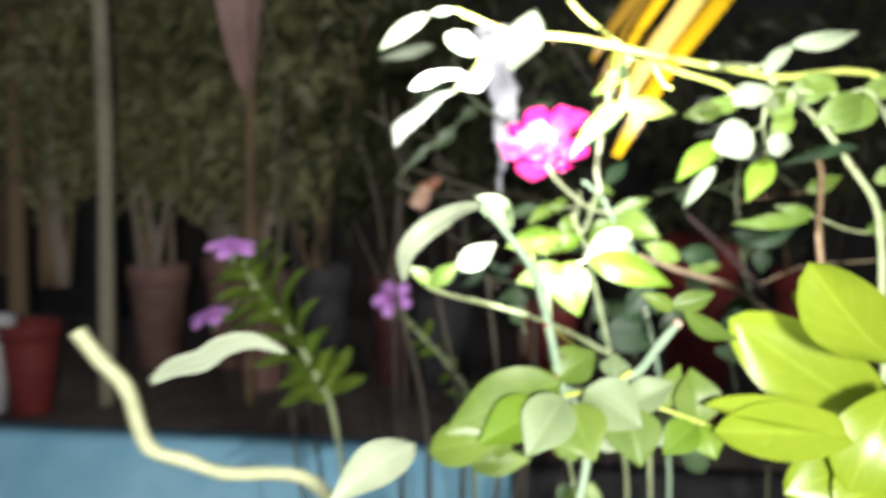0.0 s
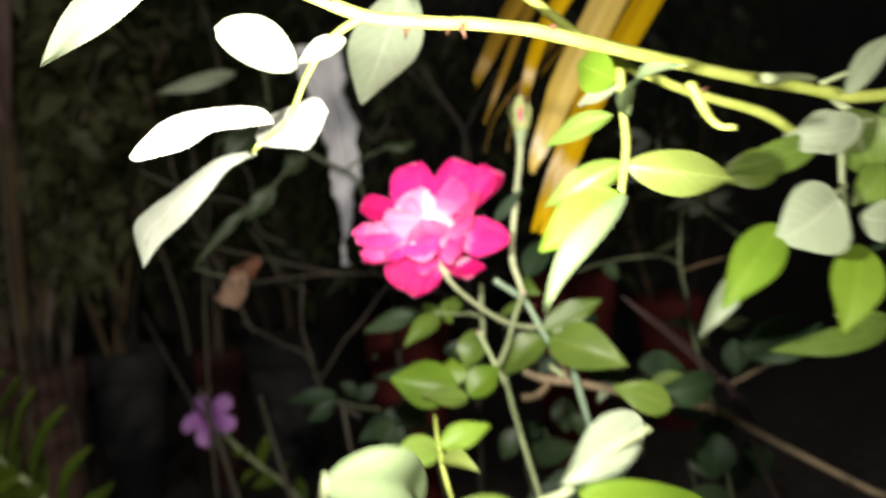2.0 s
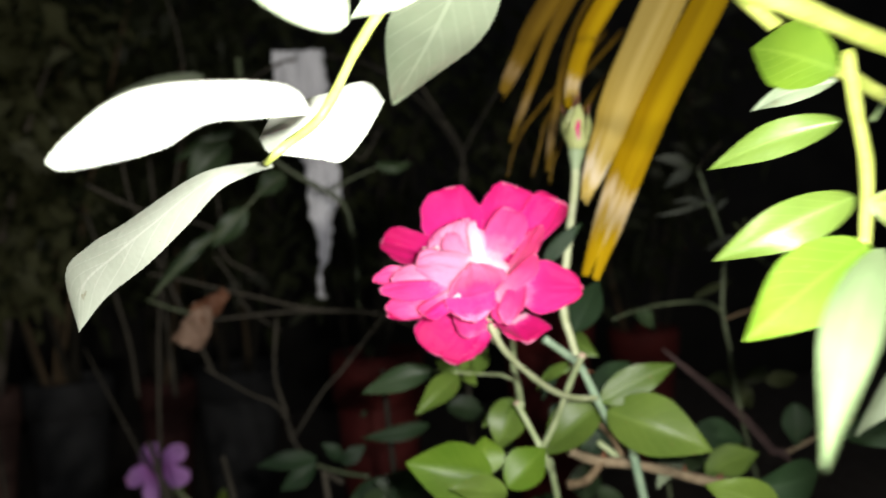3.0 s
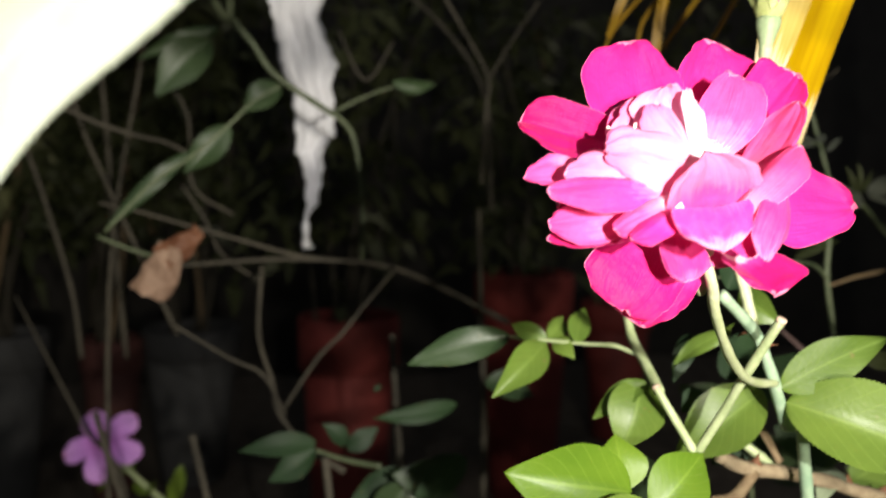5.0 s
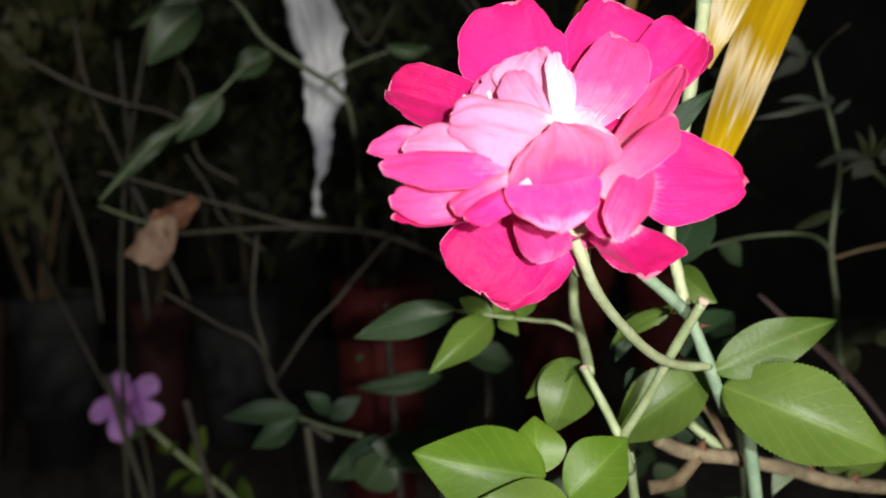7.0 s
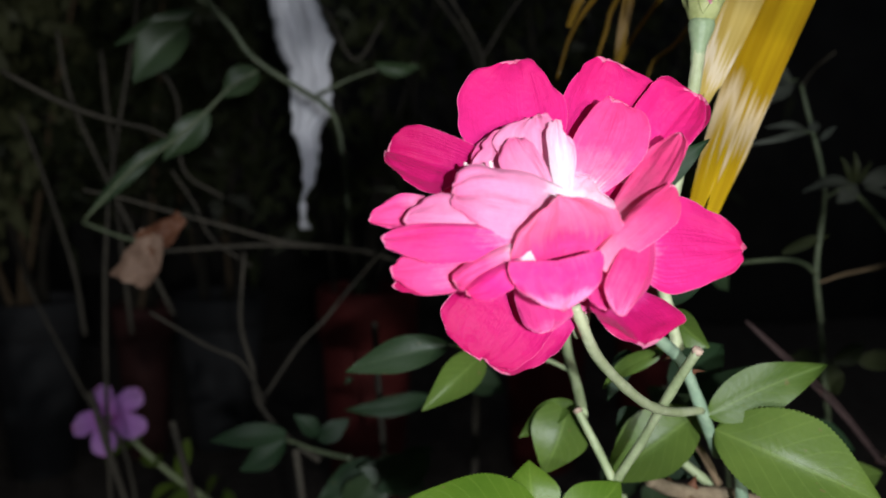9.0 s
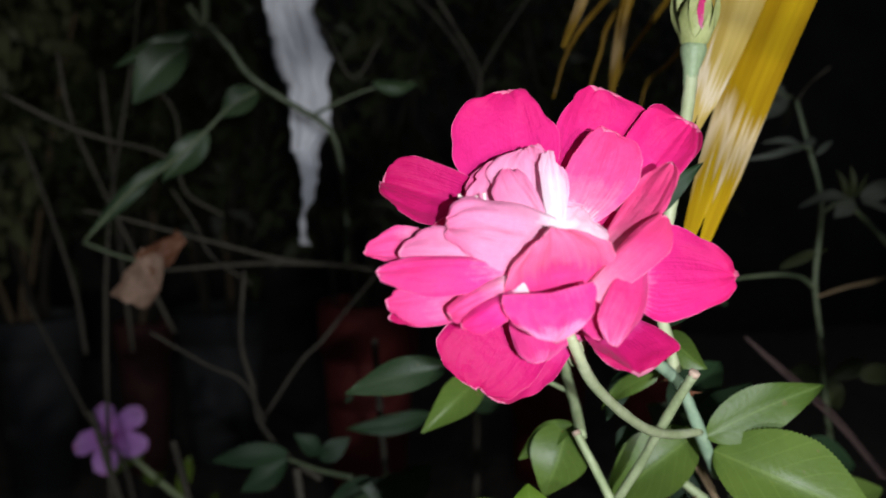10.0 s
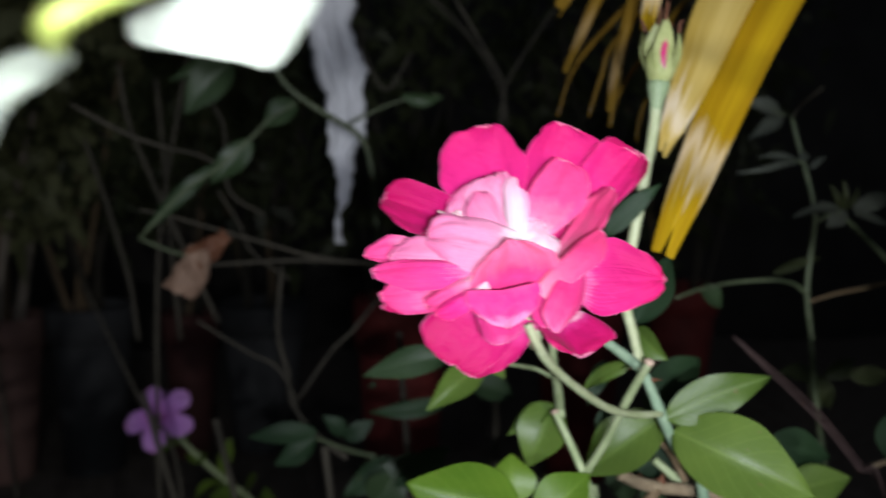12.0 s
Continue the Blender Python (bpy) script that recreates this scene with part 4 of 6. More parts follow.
# leaves of the flowering bush
leaf(bush, (0.2221, 0.749, 0.9495), (0.2546, 0.744, 0.9639), (-0.27, -0.92, 0.28), 0.0126, GREEN)
leaf(bush, (0.2253, 0.75, 0.945), (0.2595, 0.725, 0.9318), (-0.42, -0.8, 0.43), 0.0231, GREEN)
leaf(bush, (0.2295, 0.765, 0.9444), (0.2023, 0.772, 0.9215), (-0.55, -0.72, 0.43), 0.0180, GREEN)
leaf(bush, (0.1920, 0.775, 0.9475), (0.1823, 0.770, 0.9265), (-0.24, -0.68, 0.7), 0.0160, GREEN)
leaf(bush, (0.1927, 0.772, 0.9473), (0.1778, 0.78, 0.9344), (-0.68, -0.59, 0.43), 0.0077, GREEN)
leaf(bush, (0.1738, 0.748, 0.9237), (0.1388, 0.755, 0.9295), (-0.17, -0.97, 0.17), 0.0225, LIME_GREEN)
leaf(bush, (0.1726, 0.75, 0.9235), (0.1732, 0.757, 0.9371), (-0.03, -0.89, 0.46), 0.0142, LIME_GREEN)
leaf(bush, (0.1792, 0.745, 0.9186), (0.1975, 0.75, 0.9321), (-0.2, -0.8, 0.57), 0.0152, LIME_GREEN)
leaf(bush, (0.1778, 0.742, 0.9177), (0.1534, 0.74, 0.9223), (0.18, -0.74, 0.65), 0.0112, GREEN)
leaf(bush, (0.1644, 0.82, 0.9543), (0.1281, 0.83, 0.9433), (-0.34, -0.88, 0.32), 0.0118, DULL)
leaf(bush, (0.1746, 0.81, 0.9537), (0.1508, 0.8, 0.9377), (0.05, -0.88, 0.47), 0.0116, GREEN)
leaf(bush, (0.1746, 0.81, 0.9549), (0.165, 0.82, 0.9589), (-0.62, -0.72, 0.31), 0.0066, GREEN)
leaf(bush, (0.1753, 0.81, 0.9549), (0.1833, 0.815, 0.9624), (0.01, -0.84, 0.55), 0.0066, GREEN)
leaf(bush, (0.1778, 0.81, 0.9544), (0.1809, 0.8, 0.9495), (-0.64, -0.49, 0.59), 0.0064, GREEN)
leaf(bush, (0.1814, 0.8, 0.9553), (0.1893, 0.81, 0.9654), (-0.06, -0.69, 0.73), 0.0076, GREEN)
leaf(bush, (0.2156, 0.76, 0.9768), (0.2225, 0.75, 0.9685), (-0.83, -0.56, -0.02), 0.0094, GREEN)
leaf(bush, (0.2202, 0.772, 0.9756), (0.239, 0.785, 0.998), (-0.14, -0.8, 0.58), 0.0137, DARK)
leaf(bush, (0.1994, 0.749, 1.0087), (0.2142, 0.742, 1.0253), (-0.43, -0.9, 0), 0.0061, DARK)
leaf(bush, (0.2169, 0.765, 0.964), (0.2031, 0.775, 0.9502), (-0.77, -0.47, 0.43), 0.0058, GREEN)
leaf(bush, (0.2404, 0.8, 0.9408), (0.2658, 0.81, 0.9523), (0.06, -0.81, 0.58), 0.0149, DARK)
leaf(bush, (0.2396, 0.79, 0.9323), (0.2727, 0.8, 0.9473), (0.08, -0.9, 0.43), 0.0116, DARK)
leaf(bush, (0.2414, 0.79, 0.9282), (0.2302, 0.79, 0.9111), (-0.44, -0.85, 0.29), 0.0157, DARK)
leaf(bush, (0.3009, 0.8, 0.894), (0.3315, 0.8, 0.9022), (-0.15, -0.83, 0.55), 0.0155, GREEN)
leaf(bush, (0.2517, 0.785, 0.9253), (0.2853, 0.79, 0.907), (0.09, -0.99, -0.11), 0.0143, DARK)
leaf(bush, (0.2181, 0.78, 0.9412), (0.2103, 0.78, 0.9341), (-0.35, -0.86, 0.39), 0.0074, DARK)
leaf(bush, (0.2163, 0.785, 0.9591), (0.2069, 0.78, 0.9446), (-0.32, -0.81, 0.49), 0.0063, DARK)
leaf(bush, (0.2097, 0.775, 0.9593), (0.2222, 0.77, 0.9651), (-0.24, -0.93, -0.28), 0.0053, GREEN)
leaf(bush, (0.2818, 0.79, 0.9062), (0.2578, 0.77, 0.9019), (0.12, -0.34, 0.93), 0.0104, PALEGREEN)
leaf(bush, (0.3038, 0.82, 0.9094), (0.336, 0.82, 0.9027), (0.05, -0.97, 0.25), 0.0166, DARK)
leaf(front_bush, (0.2142, 0.606, 0.9424), (0.1819, 0.596, 0.9254), (0.08, -0.92, 0.39), 0.0154, PALEGREEN)
leaf(front_bush, (0.1857, 0.586, 0.9261), (0.2368, 0.576, 0.9098), (-0.18, -0.98, 0.05), 0.0192, LIME_GREEN)
leaf(front_bush, (0.1701, 0.576, 0.9239), (0.177, 0.556, 0.8921), (-0.21, -0.85, 0.49), 0.0236, LIME_GREEN)
leaf(front_bush, (0.1713, 0.606, 0.9159), (0.1381, 0.606, 0.9069), (-0.08, -0.96, 0.28), 0.0165, GREEN)
tube("leaf_stalk", front_bush, [(0.2136, 0.596, 0.9413), (0.1953, 0.596, 0.9327), (0.1854, 0.596, 0.9237), (0.1721, 0.596, 0.9185), (0.1669, 0.596, 0.9034), (0.1613, 0.596, 0.8798), (0.2, 0.58, 0.6), (0.22, 0.55, 0)], 0.001, 0.0016, STEM)
leaf(bush, (0.2205, 0.8, 0.8367), (0.2744, 0.8, 0.822), (0.05, -0.99, 0.17), 0.0265, DARK)

# slender twig with sparse leaves beside the palm
tube("stem", twig_plant, [(0.3588, 0.895, 1.0615), (0.3657, 0.8933, 1.039), (0.372, 0.8917, 1.0178), (0.3729, 0.89, 1.0026), (0.3697, 0.8883, 0.969), (0.3731, 0.8867, 0.9412), (0.3758, 0.885, 0.9132), (0.42, 0.9, 0.7), (0.41, 0.91, 0.3), (0.41, 0.92, 0)], 0.0011, 0.0018, TSTEM)
tube("twig", twig_plant, [(0.3581, 0.893, 1.0605), (0.3637, 0.891, 1.0687), (0.3726, 0.889, 1.0764)], 0.0009, 0.0009, TWIG)
tube("twig", twig_plant, [(0.3693, 0.888, 0.9659), (0.3577, 0.8824, 0.9721), (0.3424, 0.8768, 0.9752), (0.3169, 0.8712, 0.9751), (0.2956, 0.8656, 0.9727), (0.2796, 0.86, 0.9693)], 0.0012, 0.0007, TSTEM)
leaf(twig_plant, (0.3514, 0.89, 1.0615), (0.3253, 0.89, 1.0681), (-0.1, -0.9, 0.4), 0.01, GREY_GREEN)
leaf(twig_plant, (0.3515, 0.89, 1.0609), (0.3313, 0.89, 1.0478), (-0.3, -0.9, 0.1), 0.0075, GREY_GREEN)
leaf(twig_plant, (0.3628, 0.89, 1.0377), (0.3373, 0.89, 1.0391), (0, -0.8, 0.6), 0.0047, GREY_GREEN)
leaf(twig_plant, (0.3597, 0.89, 1.0352), (0.3243, 0.89, 1.03), (0, -0.8, 0.6), 0.0036, GREY_GREEN)
leaf(twig_plant, (0.3608, 0.89, 1.0389), (0.3679, 0.89, 1.0408), (0.2, -0.9, 0.2), 0.0042, GREY_GREEN)
leaf(twig_plant, (0.3894, 0.89, 1.0113), (0.3882, 0.89, 1.0278), (0.1, -1, 0.1), 0.0042, OLIVE_DARK)
leaf(twig_plant, (0.3888, 0.89, 1.0113), (0.3803, 0.89, 1.0256), (-0.3, -1, 0.1), 0.0032, OLIVE_DARK)
leaf(twig_plant, (0.3908, 0.89, 1.0113), (0.3986, 0.89, 1.0242), (0.3, -1, 0.1), 0.0034, OLIVE_DARK)
leaf(twig_plant, (0.3904, 0.89, 1.0119), (0.3599, 0.89, 1.0075), (0, -0.8, 0.6), 0.0067, GREY_GREEN)
leaf(twig_plant, (0.3905, 0.89, 1.0113), (0.38, 0.89, 1.0014), (-0.2, -0.9, 0.3), 0.0089, GREY_GREEN)
leaf(twig_plant, (0.3949, 0.89, 1.0113), (0.4188, 0.89, 1.0207), (0.1, -0.9, 0.4), 0.0089, GREY_GREEN)
leaf(twig_plant, (0.3957, 0.89, 1.0089), (0.4186, 0.89, 1.0021), (0.1, -0.8, 0.6), 0.0056, GREY_GREEN)
leaf(twig_plant, (0.3825, 0.89, 0.9185), (0.3551, 0.89, 0.9212), (0, -0.8, 0.5), 0.01, OLIVE_DARK)
leaf(twig_plant, (0.377, 0.89, 0.9187), (0.3893, 0.89, 0.9009), (-0.2, -0.9, 0.2), 0.0123, OLIVE_DARK)
leaf(twig_plant, (0.3846, 0.89, 0.9185), (0.4036, 0.89, 0.9282), (0.1, -0.9, 0.3), 0.0095, OLIVE_DARK)
leaf(twig_plant, (0.4009, 0.89, 0.918), (0.4244, 0.89, 0.9199), (0, -0.8, 0.6), 0.0106, OLIVE_DARK)
leaf(twig_plant, (0.3089, 0.89, 0.97), (0.3218, 0.89, 0.9585), (0.1, -0.9, 0.3), 0.0106, DULL)
leaf(twig_plant, (0.3503, 0.89, 0.9763), (0.3778, 0.89, 0.9848), (0, -0.8, 0.6), 0.005, OLIVE_DARK)
leaf(twig_plant, (0.3671, 0.89, 1.033), (0.3772, 0.89, 1.0403), (0, -0.9, 0.2), 0.0033, GREY_GREEN)
tube("twig", twig_plant, [(0.3732, 0.891, 1.0032), (0.3829, 0.891, 1.0088), (0.3934, 0.891, 1.0051), (0.4347, 0.9, 0.9762)], 0.0008, 0.0016, TSTEM)
tube("twig", twig_plant, [(0.3713, 0.889, 0.9611), (0.3888, 0.89, 0.9654), (0.4092, 0.89, 0.9689), (0.4458, 0.9, 0.9729)], 0.0007, 0.0014, BARK)
tube("twig", twig_plant, [(0.352, 0.889, 1.0623), (0.3495, 0.889, 1.0614), (0.3415, 0.889, 1.0644)], 0.0006, 0.0007, TSTEM)
tube("twig", twig_plant, [(0.3643, 0.889, 1.0341), (0.3602, 0.889, 1.037), (0.3498, 0.889, 1.0363)], 0.0006, 0.0007, TSTEM)
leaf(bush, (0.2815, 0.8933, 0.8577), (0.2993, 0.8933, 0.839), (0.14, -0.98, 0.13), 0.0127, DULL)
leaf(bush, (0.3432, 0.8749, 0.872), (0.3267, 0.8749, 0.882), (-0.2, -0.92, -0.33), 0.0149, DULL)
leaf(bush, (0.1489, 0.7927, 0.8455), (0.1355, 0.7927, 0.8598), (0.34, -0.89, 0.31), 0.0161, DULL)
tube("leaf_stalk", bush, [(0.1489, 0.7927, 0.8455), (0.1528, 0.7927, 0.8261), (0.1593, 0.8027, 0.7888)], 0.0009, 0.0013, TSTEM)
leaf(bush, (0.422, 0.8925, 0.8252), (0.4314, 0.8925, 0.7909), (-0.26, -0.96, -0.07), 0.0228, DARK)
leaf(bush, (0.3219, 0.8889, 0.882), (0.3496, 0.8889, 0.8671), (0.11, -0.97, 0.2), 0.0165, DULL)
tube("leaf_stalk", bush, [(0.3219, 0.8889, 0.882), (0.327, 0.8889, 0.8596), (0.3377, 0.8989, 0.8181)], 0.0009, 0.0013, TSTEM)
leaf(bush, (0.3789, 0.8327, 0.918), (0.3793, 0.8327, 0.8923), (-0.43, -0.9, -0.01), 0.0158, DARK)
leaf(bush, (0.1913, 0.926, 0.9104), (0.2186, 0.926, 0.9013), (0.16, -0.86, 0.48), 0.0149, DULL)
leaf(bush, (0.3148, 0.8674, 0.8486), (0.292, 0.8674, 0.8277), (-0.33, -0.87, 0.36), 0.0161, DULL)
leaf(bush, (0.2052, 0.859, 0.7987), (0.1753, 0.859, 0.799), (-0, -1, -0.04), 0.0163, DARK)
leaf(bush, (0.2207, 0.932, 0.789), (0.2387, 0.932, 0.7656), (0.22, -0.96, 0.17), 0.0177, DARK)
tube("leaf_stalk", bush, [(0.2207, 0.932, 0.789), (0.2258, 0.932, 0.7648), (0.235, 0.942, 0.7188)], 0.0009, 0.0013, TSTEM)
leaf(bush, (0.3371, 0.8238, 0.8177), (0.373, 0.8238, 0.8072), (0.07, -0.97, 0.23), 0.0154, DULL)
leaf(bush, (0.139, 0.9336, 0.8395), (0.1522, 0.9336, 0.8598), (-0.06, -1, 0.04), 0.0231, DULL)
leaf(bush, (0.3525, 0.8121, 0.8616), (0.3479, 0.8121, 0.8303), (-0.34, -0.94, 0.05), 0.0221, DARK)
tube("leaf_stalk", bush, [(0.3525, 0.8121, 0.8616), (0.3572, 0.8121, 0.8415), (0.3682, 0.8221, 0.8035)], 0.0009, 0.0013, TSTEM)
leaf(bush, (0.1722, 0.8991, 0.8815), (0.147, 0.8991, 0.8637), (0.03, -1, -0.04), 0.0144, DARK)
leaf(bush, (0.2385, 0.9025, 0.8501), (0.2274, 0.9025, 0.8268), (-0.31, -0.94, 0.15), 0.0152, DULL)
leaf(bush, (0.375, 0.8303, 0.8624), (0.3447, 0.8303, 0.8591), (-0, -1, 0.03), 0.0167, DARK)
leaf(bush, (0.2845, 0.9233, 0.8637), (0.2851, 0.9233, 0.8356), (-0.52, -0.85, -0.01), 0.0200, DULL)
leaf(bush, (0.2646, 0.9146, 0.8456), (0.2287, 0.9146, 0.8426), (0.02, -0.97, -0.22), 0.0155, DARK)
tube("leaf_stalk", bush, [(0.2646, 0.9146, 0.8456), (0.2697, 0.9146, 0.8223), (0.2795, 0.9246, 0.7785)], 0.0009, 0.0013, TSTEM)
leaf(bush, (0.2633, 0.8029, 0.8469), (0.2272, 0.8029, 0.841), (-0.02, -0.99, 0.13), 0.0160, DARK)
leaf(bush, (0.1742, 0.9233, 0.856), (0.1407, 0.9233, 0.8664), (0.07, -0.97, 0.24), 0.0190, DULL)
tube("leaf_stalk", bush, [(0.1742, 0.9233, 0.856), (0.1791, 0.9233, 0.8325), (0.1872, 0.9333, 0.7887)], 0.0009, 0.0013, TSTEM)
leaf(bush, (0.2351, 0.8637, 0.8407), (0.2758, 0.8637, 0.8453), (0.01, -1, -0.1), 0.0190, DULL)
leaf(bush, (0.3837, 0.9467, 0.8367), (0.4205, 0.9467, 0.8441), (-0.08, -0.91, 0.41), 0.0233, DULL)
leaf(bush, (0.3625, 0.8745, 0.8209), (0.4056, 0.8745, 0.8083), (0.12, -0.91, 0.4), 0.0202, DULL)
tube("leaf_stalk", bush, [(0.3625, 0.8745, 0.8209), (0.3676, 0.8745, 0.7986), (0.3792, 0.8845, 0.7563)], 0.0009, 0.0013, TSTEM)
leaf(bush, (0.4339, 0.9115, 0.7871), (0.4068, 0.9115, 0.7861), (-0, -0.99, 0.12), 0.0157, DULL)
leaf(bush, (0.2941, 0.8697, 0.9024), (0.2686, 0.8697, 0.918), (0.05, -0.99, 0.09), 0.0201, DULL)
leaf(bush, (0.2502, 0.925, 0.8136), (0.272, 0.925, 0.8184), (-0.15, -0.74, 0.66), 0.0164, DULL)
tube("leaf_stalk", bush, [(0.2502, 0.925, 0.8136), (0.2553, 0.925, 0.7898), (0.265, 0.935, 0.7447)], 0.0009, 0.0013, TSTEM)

# foreground bush: long upper cane
tube("cane", front_bush, [(0.0964, 0.565, 1.0805), (0.1109, 0.575, 1.0764), (0.1286, 0.58, 1.0702), (0.1447, 0.582, 1.0685), (0.1632, 0.584, 1.0679), (0.1793, 0.586, 1.0663), (0.1961, 0.588, 1.0629), (0.2331, 0.6, 1.0576), (0.2623, 0.61, 1.054), (0.3071, 0.62, 1.0481), (0.4, 0.63, 1.03), (0.42, 0.62, 0.8), (0.38, 0.58, 0.4), (0.36, 0.57, 0)], 0.0018, 0.0026, YSTEM, thorns=6)
tube("cane", front_bush, [(0.1692, 0.6, 1.0942), (0.1797, 0.6036, 1.0847), (0.1942, 0.6071, 1.0744), (0.2132, 0.6107, 1.0625), (0.2317, 0.6143, 1.0553), (0.2472, 0.6179, 1.0506), (0.2738, 0.6214, 1.0433), (0.293, 0.625, 1.0329)], 0.0016, 0.002, YSTEM, thorns=2)
tube("leaf_stalk", front_bush, [(0.2058, 0.587, 1.0544), (0.2047, 0.584, 1.0431), (0.204, 0.581, 1.0305), (0.2004, 0.578, 1.0161)], 0.0012, 0.0008, YSTEM)
tube("leaf_stalk", front_bush, [(0.1285, 0.58, 1.0696), (0.1191, 0.588, 1.065), (0.1118, 0.596, 1.0564), (0.1053, 0.606, 1.0458), (0.0976, 0.5954, 1.0379), (0.0945, 0.6003, 1.0358)], 0.0012, 0.0007, YSTEM)
leaf(front_bush, (0.2057, 0.5893, 1.0511), (0.1995, 0.6076, 1.0605), (-0.31, -0.91, -0.29), 0.0129, LIME_GREEN)
leaf(front_bush, (0.2075, 0.592, 1.0497), (0.1995, 0.6077, 1.0464), (-0.08, -0.95, 0.31), 0.0056, PALEGREEN)
leaf(front_bush, (0.2025, 0.5855, 1.0406), (0.1865, 0.6045, 1.0335), (-0.05, -0.98, 0.2), 0.0068, GREEN)
leaf(front_bush, (0.2059, 0.5866, 1.0261), (0.1833, 0.5993, 1.0141), (-0.06, -0.99, 0.15), 0.0088, GREEN)
leaf(front_bush, (0.2036, 0.58, 1.0249), (0.2348, 0.575, 1.0187), (-0.2, -0.95, -0.25), 0.0124, YOUNG)
leaf(front_bush, (0.1997, 0.5733, 1.0164), (0.1677, 0.55, 0.9868), (-0.47, -0.7, 0.54), 0.0078, PALELEAF)
leaf(front_bush, (0.1985, 0.5755, 1.0170), (0.1745, 0.577, 1.0010), (-0.2, -0.9, 0.3), 0.0125, LIME_GREEN)
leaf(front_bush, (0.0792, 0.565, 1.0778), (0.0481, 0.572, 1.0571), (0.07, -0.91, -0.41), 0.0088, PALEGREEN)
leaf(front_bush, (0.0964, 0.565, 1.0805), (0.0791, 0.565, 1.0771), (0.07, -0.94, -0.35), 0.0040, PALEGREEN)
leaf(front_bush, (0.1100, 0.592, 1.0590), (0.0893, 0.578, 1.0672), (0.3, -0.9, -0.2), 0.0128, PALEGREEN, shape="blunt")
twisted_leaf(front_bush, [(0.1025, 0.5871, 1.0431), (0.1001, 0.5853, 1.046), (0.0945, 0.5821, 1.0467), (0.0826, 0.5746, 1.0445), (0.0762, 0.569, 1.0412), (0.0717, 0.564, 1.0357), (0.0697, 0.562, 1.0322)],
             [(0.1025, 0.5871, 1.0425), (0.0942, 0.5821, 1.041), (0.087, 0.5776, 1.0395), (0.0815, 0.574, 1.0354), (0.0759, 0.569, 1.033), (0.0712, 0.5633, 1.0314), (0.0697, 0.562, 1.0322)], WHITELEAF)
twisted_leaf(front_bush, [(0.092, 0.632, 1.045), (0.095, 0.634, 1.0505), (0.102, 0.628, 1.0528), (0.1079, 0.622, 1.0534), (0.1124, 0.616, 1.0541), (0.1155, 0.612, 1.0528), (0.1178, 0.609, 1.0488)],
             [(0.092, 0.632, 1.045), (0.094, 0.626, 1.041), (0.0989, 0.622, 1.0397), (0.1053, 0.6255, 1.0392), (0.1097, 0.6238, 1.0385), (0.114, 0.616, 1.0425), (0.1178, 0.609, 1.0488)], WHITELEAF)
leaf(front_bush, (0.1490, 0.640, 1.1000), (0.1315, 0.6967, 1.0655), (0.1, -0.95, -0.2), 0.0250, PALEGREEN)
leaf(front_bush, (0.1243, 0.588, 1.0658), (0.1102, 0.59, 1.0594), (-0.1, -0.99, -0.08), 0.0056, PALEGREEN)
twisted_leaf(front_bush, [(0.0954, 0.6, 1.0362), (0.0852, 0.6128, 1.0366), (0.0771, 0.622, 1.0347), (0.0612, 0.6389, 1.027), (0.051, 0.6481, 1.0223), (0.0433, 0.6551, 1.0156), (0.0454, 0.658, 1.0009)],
             [(0.0959, 0.6, 1.0351), (0.0907, 0.6087, 1.0345), (0.0845, 0.6145, 1.032), (0.0765, 0.6261, 1.0257), (0.0658, 0.6377, 1.0174), (0.0537, 0.6493, 1.0095), (0.0454, 0.658, 1.0009)], WHITELEAF)

leaf(front_bush, (0.2041, 0.5799, 1.0403), (0.2028, 0.5410, 1.0460), (-0.7, -0.1, 0.7), 0.0085, PALELEAF)
tube("young_shoot", front_bush, [(0.2205, 0.5725, 1.0470), (0.2222, 0.5715, 1.0425), (0.2248, 0.5716, 1.0376), (0.2275, 0.5700, 1.0340), (0.2300, 0.5663, 1.0331)], 0.0015, 0.0010, YSTEM)

# foreground bush: cluster on the upper cane
tube("cane", front_bush, [(0.2608, 0.6, 1.0522), (0.2987, 0.628, 1.0554), (0.318, 0.628, 1.0384), (0.3418, 0.63, 1.0209), (0.3634, 0.632, 0.9936), (0.3845, 0.635, 0.9656), (0.3928, 0.64, 0.9397), (0.3961, 0.64, 0.9037), (0.4, 0.63, 0.75), (0.38, 0.6, 0.4), (0.365, 0.58, 0)], 0.0018, 0.0028, STEM, thorns=3)
tube("cane", front_bush, [(0.3391, 0.64, 0.9994), (0.3508, 0.6425, 0.9876), (0.3528, 0.645, 0.9457), (0.3583, 0.6475, 0.9091), (0.3643, 0.65, 0.8614), (0.38, 0.64, 0.6), (0.37, 0.6, 0)], 0.002, 0.0026, BARK)
leaf(front_bush, (0.2712, 0.61, 1.0248), (0.2472, 0.61, 1.0207), (0.01, -1, -0.08), 0.0123, GREEN)
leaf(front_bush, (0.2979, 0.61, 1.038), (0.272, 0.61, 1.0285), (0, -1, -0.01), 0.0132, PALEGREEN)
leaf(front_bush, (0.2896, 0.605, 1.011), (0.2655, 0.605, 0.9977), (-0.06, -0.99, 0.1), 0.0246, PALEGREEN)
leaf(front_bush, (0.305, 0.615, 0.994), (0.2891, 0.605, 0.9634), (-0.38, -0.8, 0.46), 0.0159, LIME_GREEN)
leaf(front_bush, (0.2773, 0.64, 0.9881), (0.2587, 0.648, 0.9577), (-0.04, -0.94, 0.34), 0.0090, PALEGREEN)
